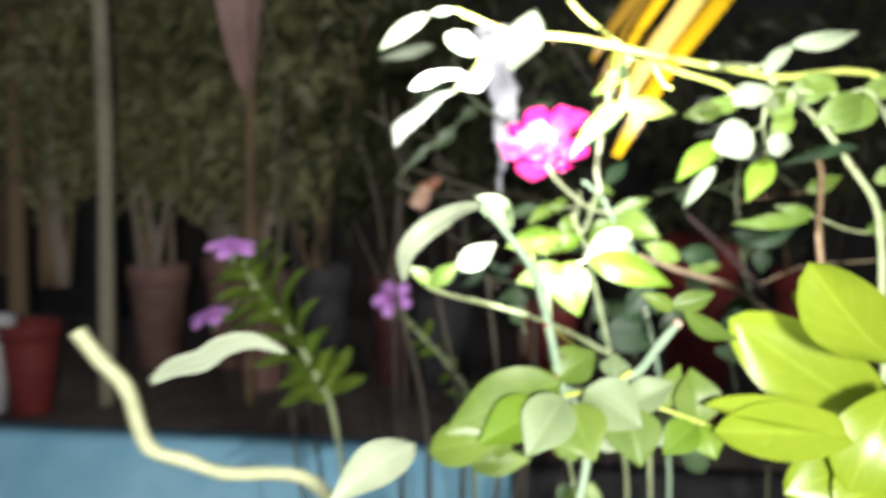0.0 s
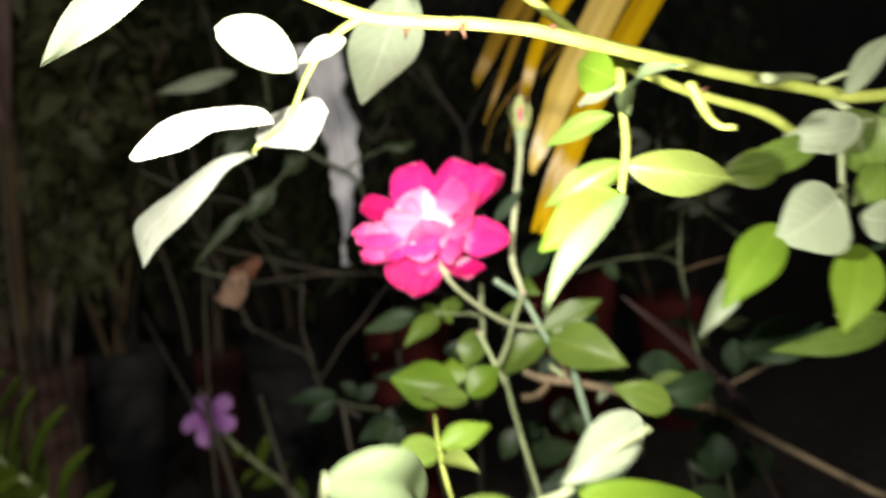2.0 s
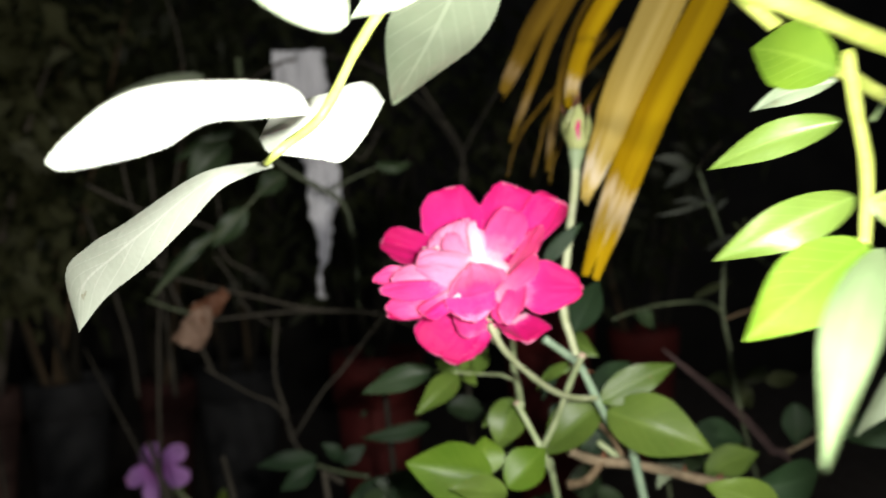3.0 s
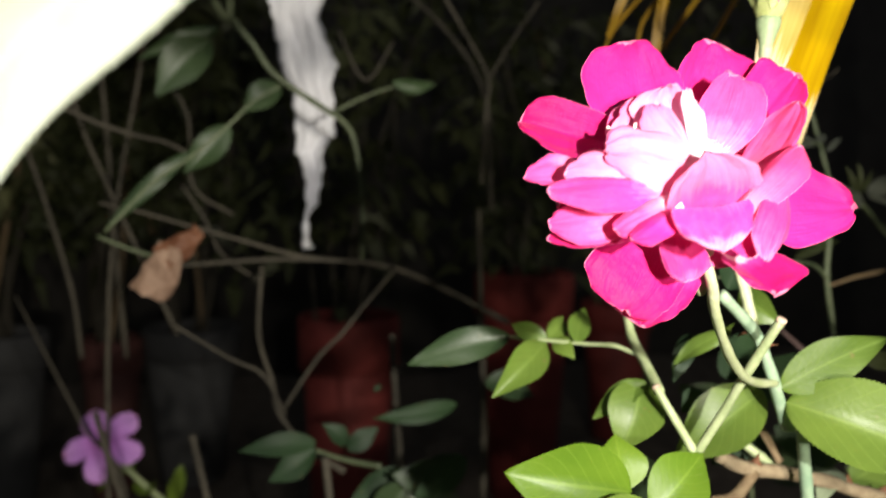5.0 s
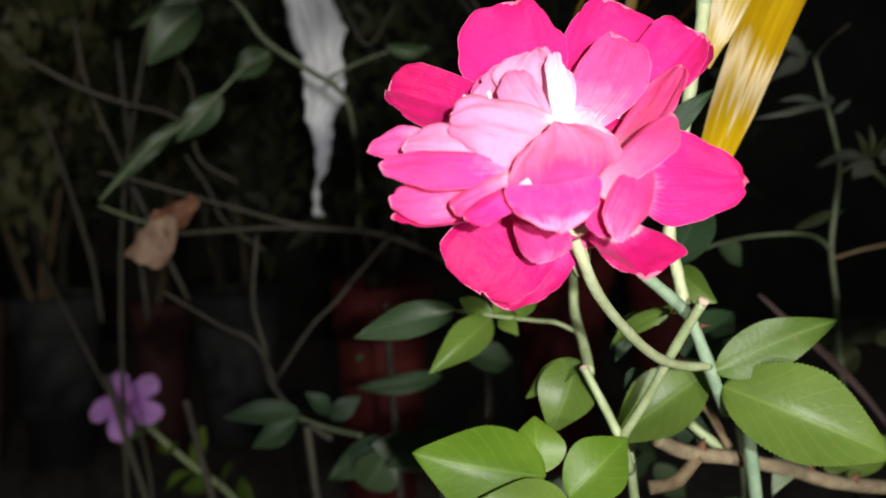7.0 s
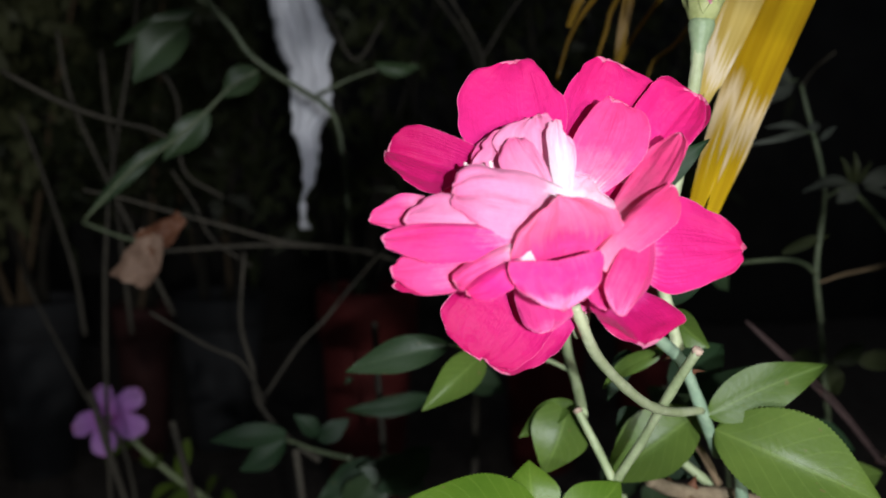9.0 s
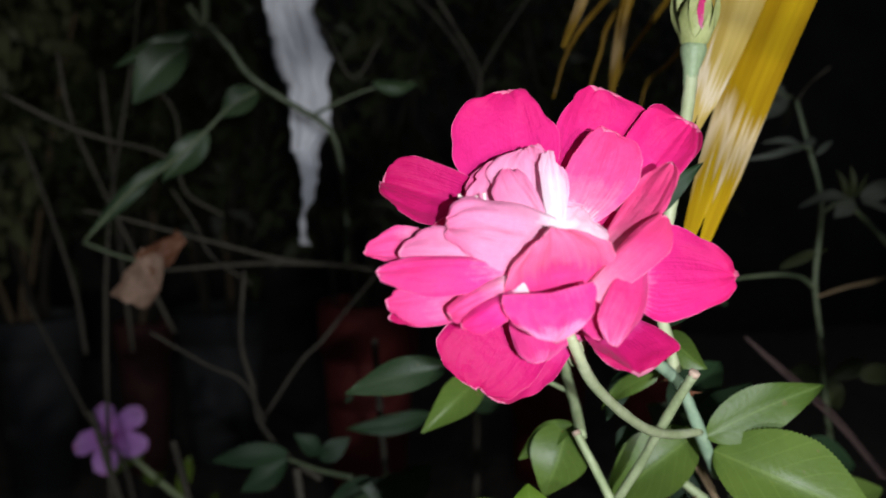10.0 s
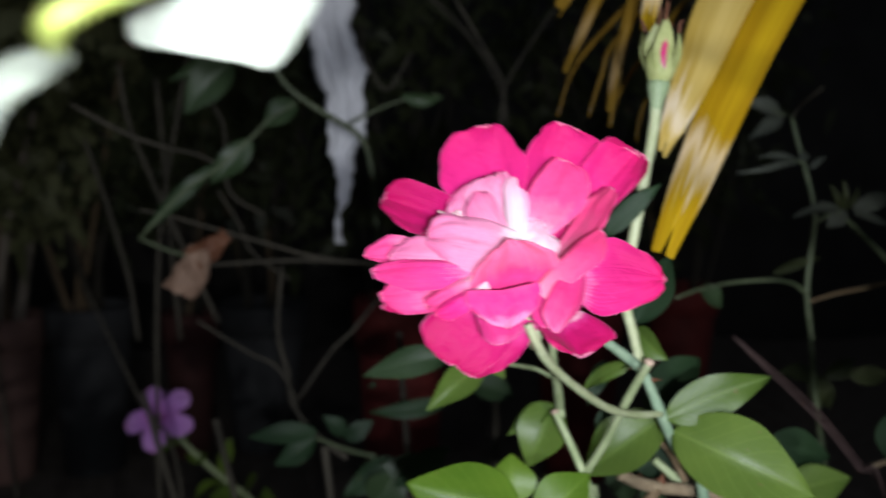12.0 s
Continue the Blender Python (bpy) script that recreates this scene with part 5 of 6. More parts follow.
leaf(front_bush, (0.2700, 0.608, 1.0035), (0.2419, 0.6003, 0.9763), (-0.25, -0.9, 0.3), 0.0150, LIME_GREEN)
leaf(front_bush, (0.3017, 0.61, 1.0036), (0.3173, 0.61, 1.0008), (-0.03, -0.99, -0.16), 0.0140, PALEGREEN)
leaf(front_bush, (0.3193, 0.625, 1.032), (0.3507, 0.625, 1.0509), (-0.06, -0.99, 0.1), 0.0177, GREEN)
leaf(front_bush, (0.3702, 0.62, 1.0355), (0.3485, 0.62, 1.0103), (-0.26, -0.94, 0.23), 0.0252, GREEN)
leaf(front_bush, (0.3663, 0.62, 1.0393), (0.394, 0.62, 1.0436), (0.01, -1, -0.08), 0.0137, GREEN)
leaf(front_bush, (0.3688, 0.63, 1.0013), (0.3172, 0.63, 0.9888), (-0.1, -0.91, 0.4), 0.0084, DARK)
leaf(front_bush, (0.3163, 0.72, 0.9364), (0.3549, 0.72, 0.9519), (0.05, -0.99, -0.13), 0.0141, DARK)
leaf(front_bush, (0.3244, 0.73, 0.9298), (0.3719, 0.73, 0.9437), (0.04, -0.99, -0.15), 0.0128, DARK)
leaf(front_bush, (0.2969, 0.61, 1.0479), (0.3168, 0.61, 1.0681), (0.12, -0.98, -0.12), 0.0099, PALEGREEN)
leaf(front_bush, (0.3117, 0.6, 1.0655), (0.3518, 0.6, 1.0732), (0.06, -0.94, -0.32), 0.0108, PALEGREEN)
leaf(front_bush, (0.3823, 0.63, 0.9782), (0.397, 0.63, 0.9907), (-0.25, -0.93, 0.29), 0.0104, GREEN)
leaf(front_bush, (0.307, 0.625, 1.0437), (0.3205, 0.625, 1.017), (-0.39, -0.9, -0.2), 0.0191, GREEN)
leaf(front_bush, (0.3209, 0.62, 1.0224), (0.3062, 0.62, 1.0074), (-0.18, -0.97, 0.18), 0.0126, GREEN)
tube("leaf_stalk", front_bush, [(0.3035, 0.62, 1.0369), (0.3027, 0.62, 1.0162), (0.3054, 0.62, 0.9955)], 0.001, 0.0008, STEM)
tube("leaf_stalk", front_bush, [(0.3005, 0.615, 1.0157), (0.2828, 0.615, 1.0038), (0.2727, 0.615, 0.9914)], 0.0009, 0.0007, STEM)
tube("leaf_stalk", front_bush, [(0.2885, 0.61, 1.0515), (0.3054, 0.61, 1.058), (0.3174, 0.61, 1.0681), (0.3373, 0.61, 1.0741)], 0.0009, 0.0007, STEM)
leaf(front_bush, (0.3517, 0.66, 0.9521), (0.2964, 0.66, 0.9474), (-0.02, -0.97, 0.25), 0.0107, GREEN)
leaf(front_bush, (0.3542, 0.66, 0.9554), (0.3273, 0.66, 0.9619), (-0.02, -1, -0.08), 0.0092, GREEN)
leaf(front_bush, (0.3912, 0.66, 0.9423), (0.4275, 0.66, 0.9587), (-0.11, -0.96, 0.25), 0.0122, GREEN)
leaf(front_bush, (0.3038, 0.72, 0.9215), (0.2662, 0.72, 0.9171), (-0.01, -0.99, 0.13), 0.0156, DARK)
leaf(front_bush, (0.3677, 0.62, 1.0317), (0.3343, 0.62, 1.0164), (-0.04, -1, 0.09), 0.0209, GREEN)
leaf(front_bush, (0.3713, 0.62, 1.0389), (0.4002, 0.62, 1.0482), (-0.01, -1, 0.02), 0.0143, GREEN)
leaf(front_bush, (0.349, 0.62, 1.0375), (0.3236, 0.62, 1.0483), (-0.06, -0.99, -0.15), 0.0123, GREEN)
leaf(front_bush, (0.3032, 0.61, 1.0368), (0.2725, 0.61, 1.0341), (0.01, -0.99, -0.12), 0.0134, PALEGREEN)
leaf(front_bush, (0.2871, 0.61, 1.0323), (0.2485, 0.61, 1.0225), (-0.03, -0.99, 0.12), 0.0107, GREEN)
leaf(front_bush, (0.3972, 0.63, 1.0031), (0.4141, 0.63, 0.9793), (-0.39, -0.88, -0.28), 0.0154, GREEN)
leaf(front_bush, (0.3804, 0.63, 1.0265), (0.4152, 0.63, 1.0201), (-0.07, -0.92, -0.39), 0.0133, PALEGREEN)
leaf(front_bush, (0.3443, 0.65, 0.9722), (0.3691, 0.65, 0.983), (-0, -1, 0.01), 0.0116, GREEN)
leaf(front_bush, (0.2692, 0.7, 0.9159), (0.2408, 0.7, 0.9279), (-0, -1, -0.01), 0.0141, GREEN)
leaf(front_bush, (0.2543, 0.72, 0.8927), (0.2297, 0.72, 0.8629), (-0.2, -0.96, 0.17), 0.0163, DARK)
tube("leaf_stalk", front_bush, [(0.2714, 0.62, 1.0213), (0.3073, 0.62, 1.0385), (0.3491, 0.62, 1.0365), (0.3707, 0.62, 1.0376), (0.391, 0.62, 1.0039), (0.41, 0.62, 0.9958)], 0.0008, 0.001, STEM)
tube("leaf_stalk", front_bush, [(0.3273, 0.66, 0.9604), (0.3542, 0.66, 0.9539), (0.3912, 0.66, 0.9423), (0.4394, 0.66, 0.9469)], 0.0008, 0.0012, STEM)

# foreground bush: drooping shoot, cut stub and low leaves
tube("cane", front_bush, [(0.119, 0.452, 0.9632), (0.1301, 0.456, 0.95), (0.1439, 0.462, 0.9315), (0.1499, 0.47, 0.9138), (0.1556, 0.478, 0.8915), (0.1617, 0.488, 0.867), (0.1711, 0.5, 0.8424), (0.1783, 0.505, 0.8272), (0.17, 0.5, 0.7), (0.2, 0.52, 0.3), (0.22, 0.54, 0)], 0.0019, 0.003, BSTEM, thorns=4)
ribbon(front_bush, [(0.1205, 0.462, 0.9608), (0.1117, 0.468, 0.9594), (0.1013, 0.474, 0.955), (0.0888, 0.476, 0.9471), (0.0806, 0.47, 0.9366), (0.0817, 0.455, 0.9239)], (0.35, -0.75, 0.55), 0.0115, 0.0125, PALEGREEN, "leaf", 0)
tube("leaf_stalk", front_bush, [(0.1195, 0.455, 0.9625), (0.114, 0.485, 0.9655), (0.1135, 0.515, 0.9650)], 0.0009, 0.0009, STEM)
leaf(front_bush, (0.1135, 0.515, 0.9635), (0.1335, 0.545, 0.9465), (-0.1, -0.9, 0.4), 0.0150, PALELEAF)
tube("twig", bush, [(0.0786, 0.59, 0.904), (0.0939, 0.6, 0.8969), (0.1124, 0.62, 0.8899), (0.1619, 0.65, 0.8715), (0.2031, 0.68, 0.8473), (0.2267, 0.7, 0.8257), (0.26, 0.74, 0.75), (0.28, 0.79, 0.3), (0.275, 0.8, 0)], 0.0014, 0.0018, STEM, thorns=2)
leaf(bush, (0.0805, 0.585, 0.9042), (0.101, 0.585, 0.9221), (0.09, -0.99, -0.1), 0.0114, GREEN)
leaf(bush, (0.0995, 0.58, 0.919), (0.1239, 0.58, 0.935), (-0.04, -1, 0.05), 0.0151, PALEGREEN)
leaf(bush, (0.0792, 0.59, 0.905), (0.0668, 0.59, 0.9176), (0.38, -0.85, 0.37), 0.0084, GREEN)
cut_stub(front_bush, [(0.2159, 0.469, 0.9057), (0.2079, 0.475, 0.8924), (0.1999, 0.483, 0.8771), (0.1874, 0.49, 0.8687), (0.1717, 0.497, 0.8613), (0.164, 0.503, 0.8604)], 0.0022, 0.0026, BSTEM)
leaf(front_bush, (0.2138, 0.47, 0.9117), (0.1968, 0.47, 0.9195), (0.03, -1, 0.06), 0.0074, GREEN)
leaf(front_bush, (0.2126, 0.47, 0.914), (0.2329, 0.47, 0.9207), (-0.09, -0.96, 0.26), 0.0097, GREEN)
leaf(front_bush, (0.2182, 0.47, 0.9118), (0.2483, 0.48, 0.8957), (0.14, -0.94, -0.32), 0.0094, GREEN)
leaf(front_bush, (0.1596, 0.478, 0.8708), (0.102, 0.458, 0.8485), (0.15, -0.8, 0.55), 0.029, GREEN)
leaf(front_bush, (0.1716, 0.47, 0.8695), (0.1986, 0.46, 0.8545), (-0.1, -0.8, 0.55), 0.0259, PALELEAF)
leaf(front_bush, (0.1576, 0.482, 0.871), (0.1789, 0.492, 0.8854), (-0.1, -0.85, 0.45), 0.02, GREEN)
leaf(front_bush, (0.1882, 0.482, 0.8719), (0.1898, 0.492, 0.8839), (0, -0.9, 0.4), 0.0146, PALELEAF)
leaf(front_bush, (0.1934, 0.476, 0.8608), (0.2169, 0.476, 0.8739), (-0.1, -0.85, 0.5), 0.0166, PALELEAF)
leaf(front_bush, (0.2333, 0.49, 0.8483), (0.2306, 0.5, 0.8759), (-0.1, -0.9, 0.3), 0.0222, GREEN)
leaf(front_bush, (0.2286, 0.478, 0.8516), (0.2108, 0.468, 0.8391), (0, -0.8, 0.5), 0.0167, LIME_GREEN)
leaf(front_bush, (0.2305, 0.478, 0.8516), (0.2365, 0.468, 0.8379), (-0.2, -0.8, 0.4), 0.0153, LIME_GREEN)
leaf(front_bush, (0.1514, 0.462, 0.8642), (0.1195, 0.442, 0.8491), (0.15, -0.8, 0.6), 0.0219, LIME_GREEN)
leaf(front_bush, (0.1596, 0.455, 0.8692), (0.1424, 0.435, 0.847), (0.1, -0.8, 0.6), 0.0235, PALELEAF)
leaf(front_bush, (0.1653, 0.456, 0.8665), (0.1734, 0.436, 0.8465), (-0.1, -0.8, 0.6), 0.0236, GREEN)
leaf(front_bush, (0.1927, 0.47, 0.8611), (0.1978, 0.455, 0.8371), (-0.1, -0.8, 0.5), 0.0248, GREEN)
leaf(front_bush, (0.2145, 0.5, 0.8523), (0.2271, 0.51, 0.8756), (0, -0.9, 0.4), 0.0125, GREEN)
tube("leaf_stalk", front_bush, [(0.1628, 0.485, 0.8625), (0.1733, 0.482, 0.866), (0.1858, 0.478, 0.8716), (0.1959, 0.476, 0.8788)], 0.0012, 0.0014, YSTEM)
tube("leaf_stalk", front_bush, [(0.1951, 0.482, 0.8615), (0.2092, 0.48, 0.8598), (0.2259, 0.479, 0.8547), (0.2446, 0.48, 0.8478)], 0.0010, 0.0012, YSTEM)
tube("cane", front_bush, [(-0.1273, 0.52, 0.8812), (-0.1146, 0.525, 0.8613), (-0.1015, 0.53, 0.8427), (-0.0913, 0.535, 0.8054), (-0.0686, 0.54, 0.7954), (-0.0427, 0.54, 0.7882), (0.0184, 0.53, 0.7882), (0.06, 0.46, 0.75), (0.14, 0.52, 0.4), (0.2, 0.54, 0)], 0.0048, 0.004, PALESTEM)
ribbon(front_bush, [(-0.0853, 0.53, 0.8484), (-0.0747, 0.538, 0.8559), (-0.0607, 0.546, 0.8588), (-0.0489, 0.554, 0.867), (-0.0319, 0.562, 0.8689), (-0.0122, 0.57, 0.8598)], (0.42, -0.88, 0.23), 0.0150, 0.0130, PALEGREEN, "leaf", 0)
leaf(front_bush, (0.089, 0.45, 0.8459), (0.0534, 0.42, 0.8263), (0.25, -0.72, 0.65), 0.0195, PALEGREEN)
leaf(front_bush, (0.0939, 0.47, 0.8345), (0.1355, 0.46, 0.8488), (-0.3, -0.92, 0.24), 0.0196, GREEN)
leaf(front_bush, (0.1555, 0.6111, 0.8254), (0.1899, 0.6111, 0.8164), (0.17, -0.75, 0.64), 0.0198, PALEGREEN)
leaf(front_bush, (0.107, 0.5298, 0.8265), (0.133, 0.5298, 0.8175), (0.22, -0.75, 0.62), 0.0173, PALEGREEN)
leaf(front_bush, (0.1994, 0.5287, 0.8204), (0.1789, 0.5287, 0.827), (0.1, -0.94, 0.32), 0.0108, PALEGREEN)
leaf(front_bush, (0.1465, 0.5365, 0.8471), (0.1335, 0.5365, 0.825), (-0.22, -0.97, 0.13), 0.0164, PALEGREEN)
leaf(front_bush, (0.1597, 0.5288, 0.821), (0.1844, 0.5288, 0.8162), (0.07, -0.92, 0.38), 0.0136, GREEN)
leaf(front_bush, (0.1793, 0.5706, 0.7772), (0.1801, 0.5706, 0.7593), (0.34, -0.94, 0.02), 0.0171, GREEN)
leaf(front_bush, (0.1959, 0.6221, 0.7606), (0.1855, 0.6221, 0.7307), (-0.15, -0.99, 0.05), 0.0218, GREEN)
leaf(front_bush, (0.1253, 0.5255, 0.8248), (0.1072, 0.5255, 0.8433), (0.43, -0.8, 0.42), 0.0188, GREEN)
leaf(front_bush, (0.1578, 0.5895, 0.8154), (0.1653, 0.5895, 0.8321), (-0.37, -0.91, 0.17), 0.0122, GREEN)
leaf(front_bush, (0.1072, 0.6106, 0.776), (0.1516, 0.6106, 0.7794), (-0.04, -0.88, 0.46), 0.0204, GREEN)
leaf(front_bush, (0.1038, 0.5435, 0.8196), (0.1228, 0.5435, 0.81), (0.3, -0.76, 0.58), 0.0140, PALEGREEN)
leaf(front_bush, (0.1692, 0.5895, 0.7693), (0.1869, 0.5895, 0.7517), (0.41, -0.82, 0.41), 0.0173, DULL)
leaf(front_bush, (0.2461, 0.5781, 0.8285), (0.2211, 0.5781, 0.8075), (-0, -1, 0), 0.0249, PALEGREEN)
leaf(front_bush, (0.1254, 0.5217, 0.8141), (0.1378, 0.5217, 0.8287), (-0.43, -0.83, 0.36), 0.0126, GREEN)
leaf(front_bush, (0.197, 0.5376, 0.8362), (0.2207, 0.5376, 0.8558), (-0.05, -1, 0.06), 0.0206, DULL)
leaf(front_bush, (0.2706, 0.6424, 0.7646), (0.2804, 0.6424, 0.7871), (-0.65, -0.7, 0.28), 0.0202, DULL)

# lime-leaved shrub
leaf(lime_shrub, (0.3619, 0.54, 0.8343), (0.264, 0.545, 0.8955), (0.12, -0.99, 0.02), 0.0460, LIME, shape="round")
leaf(lime_shrub, (0.3257, 0.48, 0.885), (0.2755, 0.47, 0.9369), (-0.22, -0.89, -0.39), 0.0356, LIME, shape="round")
leaf(lime_shrub, (0.3198, 0.48, 0.8503), (0.2293, 0.47, 0.8642), (0.18, -0.76, 0.62), 0.0155, LIME, shape="round")
leaf(lime_shrub, (0.3095, 0.475, 0.8518), (0.2334, 0.465, 0.853), (0.12, -0.9, 0.42), 0.0265, LIME, shape="round")
leaf(lime_shrub, (0.3289, 0.495, 0.8312), (0.2765, 0.485, 0.8158), (0.01, -0.85, 0.52), 0.0292, LIME, shape="round")
leaf(lime_shrub, (0.3263, 0.48, 0.8744), (0.3006, 0.47, 0.8245), (-0.28, -0.91, 0.32), 0.0329, LIME, shape="round")
leaf(lime_shrub, (0.2912, 0.49, 0.9091), (0.2751, 0.485, 0.9203), (0.11, -0.96, -0.27), 0.0074, LIME, shape="round")
leaf(lime_shrub, (0.3309, 0.48, 0.8318), (0.2961, 0.47, 0.8138), (-0.08, -0.79, 0.6), 0.0301, LIME, shape="round")
tube("stem", lime_shrub, [(0.3429, 0.51, 0.8837), (0.3415, 0.51, 0.8549), (0.346, 0.51, 0.8199), (0.33, 0.5, 0.6), (0.34, 0.5, 0)], 0.003, 0.004, STEM)

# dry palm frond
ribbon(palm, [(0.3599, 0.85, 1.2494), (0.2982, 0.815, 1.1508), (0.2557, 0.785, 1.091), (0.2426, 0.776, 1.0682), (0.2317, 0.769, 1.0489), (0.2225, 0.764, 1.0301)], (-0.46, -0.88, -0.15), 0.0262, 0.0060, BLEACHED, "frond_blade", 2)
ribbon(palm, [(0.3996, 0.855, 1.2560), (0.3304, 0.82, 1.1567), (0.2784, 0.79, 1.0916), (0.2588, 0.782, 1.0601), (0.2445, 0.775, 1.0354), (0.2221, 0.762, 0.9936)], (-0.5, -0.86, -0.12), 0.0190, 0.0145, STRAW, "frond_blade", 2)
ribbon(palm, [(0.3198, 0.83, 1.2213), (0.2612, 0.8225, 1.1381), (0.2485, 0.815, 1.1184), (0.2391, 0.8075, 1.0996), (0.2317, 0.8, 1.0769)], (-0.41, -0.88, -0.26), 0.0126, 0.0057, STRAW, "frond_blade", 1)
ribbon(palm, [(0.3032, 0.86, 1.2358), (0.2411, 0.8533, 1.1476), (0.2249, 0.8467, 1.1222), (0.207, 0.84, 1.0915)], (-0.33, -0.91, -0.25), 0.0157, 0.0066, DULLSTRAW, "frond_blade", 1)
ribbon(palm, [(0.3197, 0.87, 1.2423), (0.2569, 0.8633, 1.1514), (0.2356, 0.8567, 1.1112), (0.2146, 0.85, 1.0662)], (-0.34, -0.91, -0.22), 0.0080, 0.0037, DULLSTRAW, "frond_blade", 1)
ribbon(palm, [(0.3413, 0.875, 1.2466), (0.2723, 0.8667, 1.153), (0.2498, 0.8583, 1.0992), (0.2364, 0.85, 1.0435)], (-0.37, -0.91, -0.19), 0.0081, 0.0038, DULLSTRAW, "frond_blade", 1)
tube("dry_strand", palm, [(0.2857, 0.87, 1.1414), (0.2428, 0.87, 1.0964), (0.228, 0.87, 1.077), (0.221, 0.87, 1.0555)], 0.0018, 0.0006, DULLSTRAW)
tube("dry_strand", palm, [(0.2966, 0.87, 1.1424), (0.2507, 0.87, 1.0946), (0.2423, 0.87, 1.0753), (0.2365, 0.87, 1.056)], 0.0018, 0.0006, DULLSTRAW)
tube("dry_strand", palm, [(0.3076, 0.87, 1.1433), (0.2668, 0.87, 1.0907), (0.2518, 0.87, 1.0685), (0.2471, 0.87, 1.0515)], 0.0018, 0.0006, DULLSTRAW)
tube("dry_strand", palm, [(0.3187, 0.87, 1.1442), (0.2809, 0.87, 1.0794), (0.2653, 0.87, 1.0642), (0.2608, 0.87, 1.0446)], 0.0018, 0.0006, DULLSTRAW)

# bare twig tangle behind the flower
tube("twig", tangle, [(-0.0188, 1.06, 0.9814), (0.0017, 1.06, 0.9726), (0.022, 1.06, 0.9666)], 0.0012, 0.0012, TSTEM)
tube("twig", tangle, [(0.0219, 1.06, 0.9622), (0.0861, 1.052, 0.9665), (0.1295, 1.044, 0.9659), (0.1621, 1.036, 0.9617), (0.1961, 1.028, 0.9477), (0.2389, 1.02, 0.9252)], 0.0014, 0.002, TWIG)
tube("twig", tangle, [(-0.0152, 1.05, 1.002), (0.0075, 1.05, 0.9969), (0.0308, 1.05, 0.9898), (0.0685, 1.05, 0.9789), (0.1006, 1.05, 0.9695), (0.13, 1.05, 0.9655)], 0.001, 0.0015, TWIG)
tube("twig", tangle, [(0.0621, 1.03, 1.114), (0.0748, 1.0329, 1.1004), (0.088, 1.0357, 1.0829), (0.1156, 1.0386, 1.0653), (0.1299, 1.0414, 1.0572), (0.1392, 1.0443, 1.0433), (0.1449, 1.0471, 1.003), (0.145, 1.05, 0.9646)], 0.0022, 0.0016, TSTEM)
tube("twig", tangle, [(0.1263, 1.04, 1.0623), (0.1444, 1.04, 1.0719), (0.1627, 1.04, 1.0791), (0.1889, 1.04, 1.0838)], 0.0011, 0.0008, TSTEM)
tube("twig", tangle, [(-0.0073, 1.02, 0.9855), (0.0197, 1.02, 1.0152), (0.0389, 1.02, 1.0287), (0.0616, 1.02, 1.0492), (0.0748, 1.02, 1.0629), (0.0914, 1.02, 1.0735)], 0.001, 0.0011, TSTEM)
tube("twig", tangle, [(-0.0568, 1.05, 1.0716), (-0.0232, 1.05, 1.0534), (0.0023, 1.05, 1.0445), (0.0219, 1.05, 1.0402), (0.0352, 1.05, 1.0342)], 0.0016, 0.0012, TWIG)
tube("twig", tangle, [(0.0799, 1.04, 0.9631), (0.0777, 1.026, 0.9219), (0.0851, 1.012, 0.8963), (0.0891, 0.998, 0.8791), (0.1049, 0.984, 0.8621), (0.1234, 0.97, 0.8524)], 0.0013, 0.002, TWIG)
tube("twig", tangle, [(0.1634, 1.02, 0.9637), (0.1418, 1.02, 0.9389), (0.1275, 1.02, 0.9213), (0.1134, 1.02, 0.9075), (0.0922, 1.02, 0.8762)], 0.001, 0.0013, TWIG)
tube("twig", tangle, [(0.1044, 0.96, 0.8701), (0.122, 0.95, 0.866), (0.139, 0.94, 0.8646)], 0.0012, 0.0016, TSTEM)
tube("twig", tangle, [(0.1601, 0.93, 0.8587), (0.1768, 0.93, 0.8476), (0.2018, 0.93, 0.8329)], 0.0014, 0.0018, TSTEM)
tube("twig", tangle, [(0.0525, 1.03, 1.1233), (0.0621, 1.03, 1.114), (0.0597, 1.03, 1.1631)], 0.0024, 0.0028, TSTEM)
tube("twig", tangle, [(0.2068, 1.09, 1.1619), (0.2277, 1.09, 1.13), (0.2458, 1.09, 1.099), (0.2445, 1.09, 1.0728), (0.2419, 1.09, 1.0194)], 0.0013, 0.0018, TWIG)
tube("twig", tangle, [(0.2866, 1.09, 1.159), (0.2637, 1.09, 1.1259), (0.2467, 1.09, 1.0971)], 0.0012, 0.0012, TWIG)
tube("twig", tangle, [(-0.054, 1.15, 1.1132), (-0.0478, 1.15, 1.0687), (-0.0299, 1.15, 1.0193), (-0.0068, 1.15, 0.9641), (0.0195, 1.15, 0.9024)], 0.0014, 0.002, TWIG)
tube("twig", tangle, [(0.0161, 1.12, 1.0908), (0.0308, 1.12, 1.0635), (0.0337, 1.12, 1.015), (0.061, 1.12, 0.9946)], 0.0014, 0.0014, TWIG)
tube("twig", tangle, [(0.0284, 1.1, 1.0143), (0.043, 1.1, 0.9908), (0.054, 1.1, 0.9667), (0.081, 1.1, 0.9461)], 0.0012, 0.0012, TWIG)
tube("twig", tangle, [(0.0301, 1, 0.9345), (0.0607, 1, 0.9137), (0.0796, 1, 0.9028), (0.0923, 1, 0.8783)], 0.001, 0.0012, TWIG)
tube("twig", tangle, [(-0.0979, 1.2, 1.0557), (-0.0832, 1.2, 1.0069), (-0.0647, 1.2, 0.9337), (-0.058, 1.2, 0.8775)], 0.0016, 0.002, TWIG)
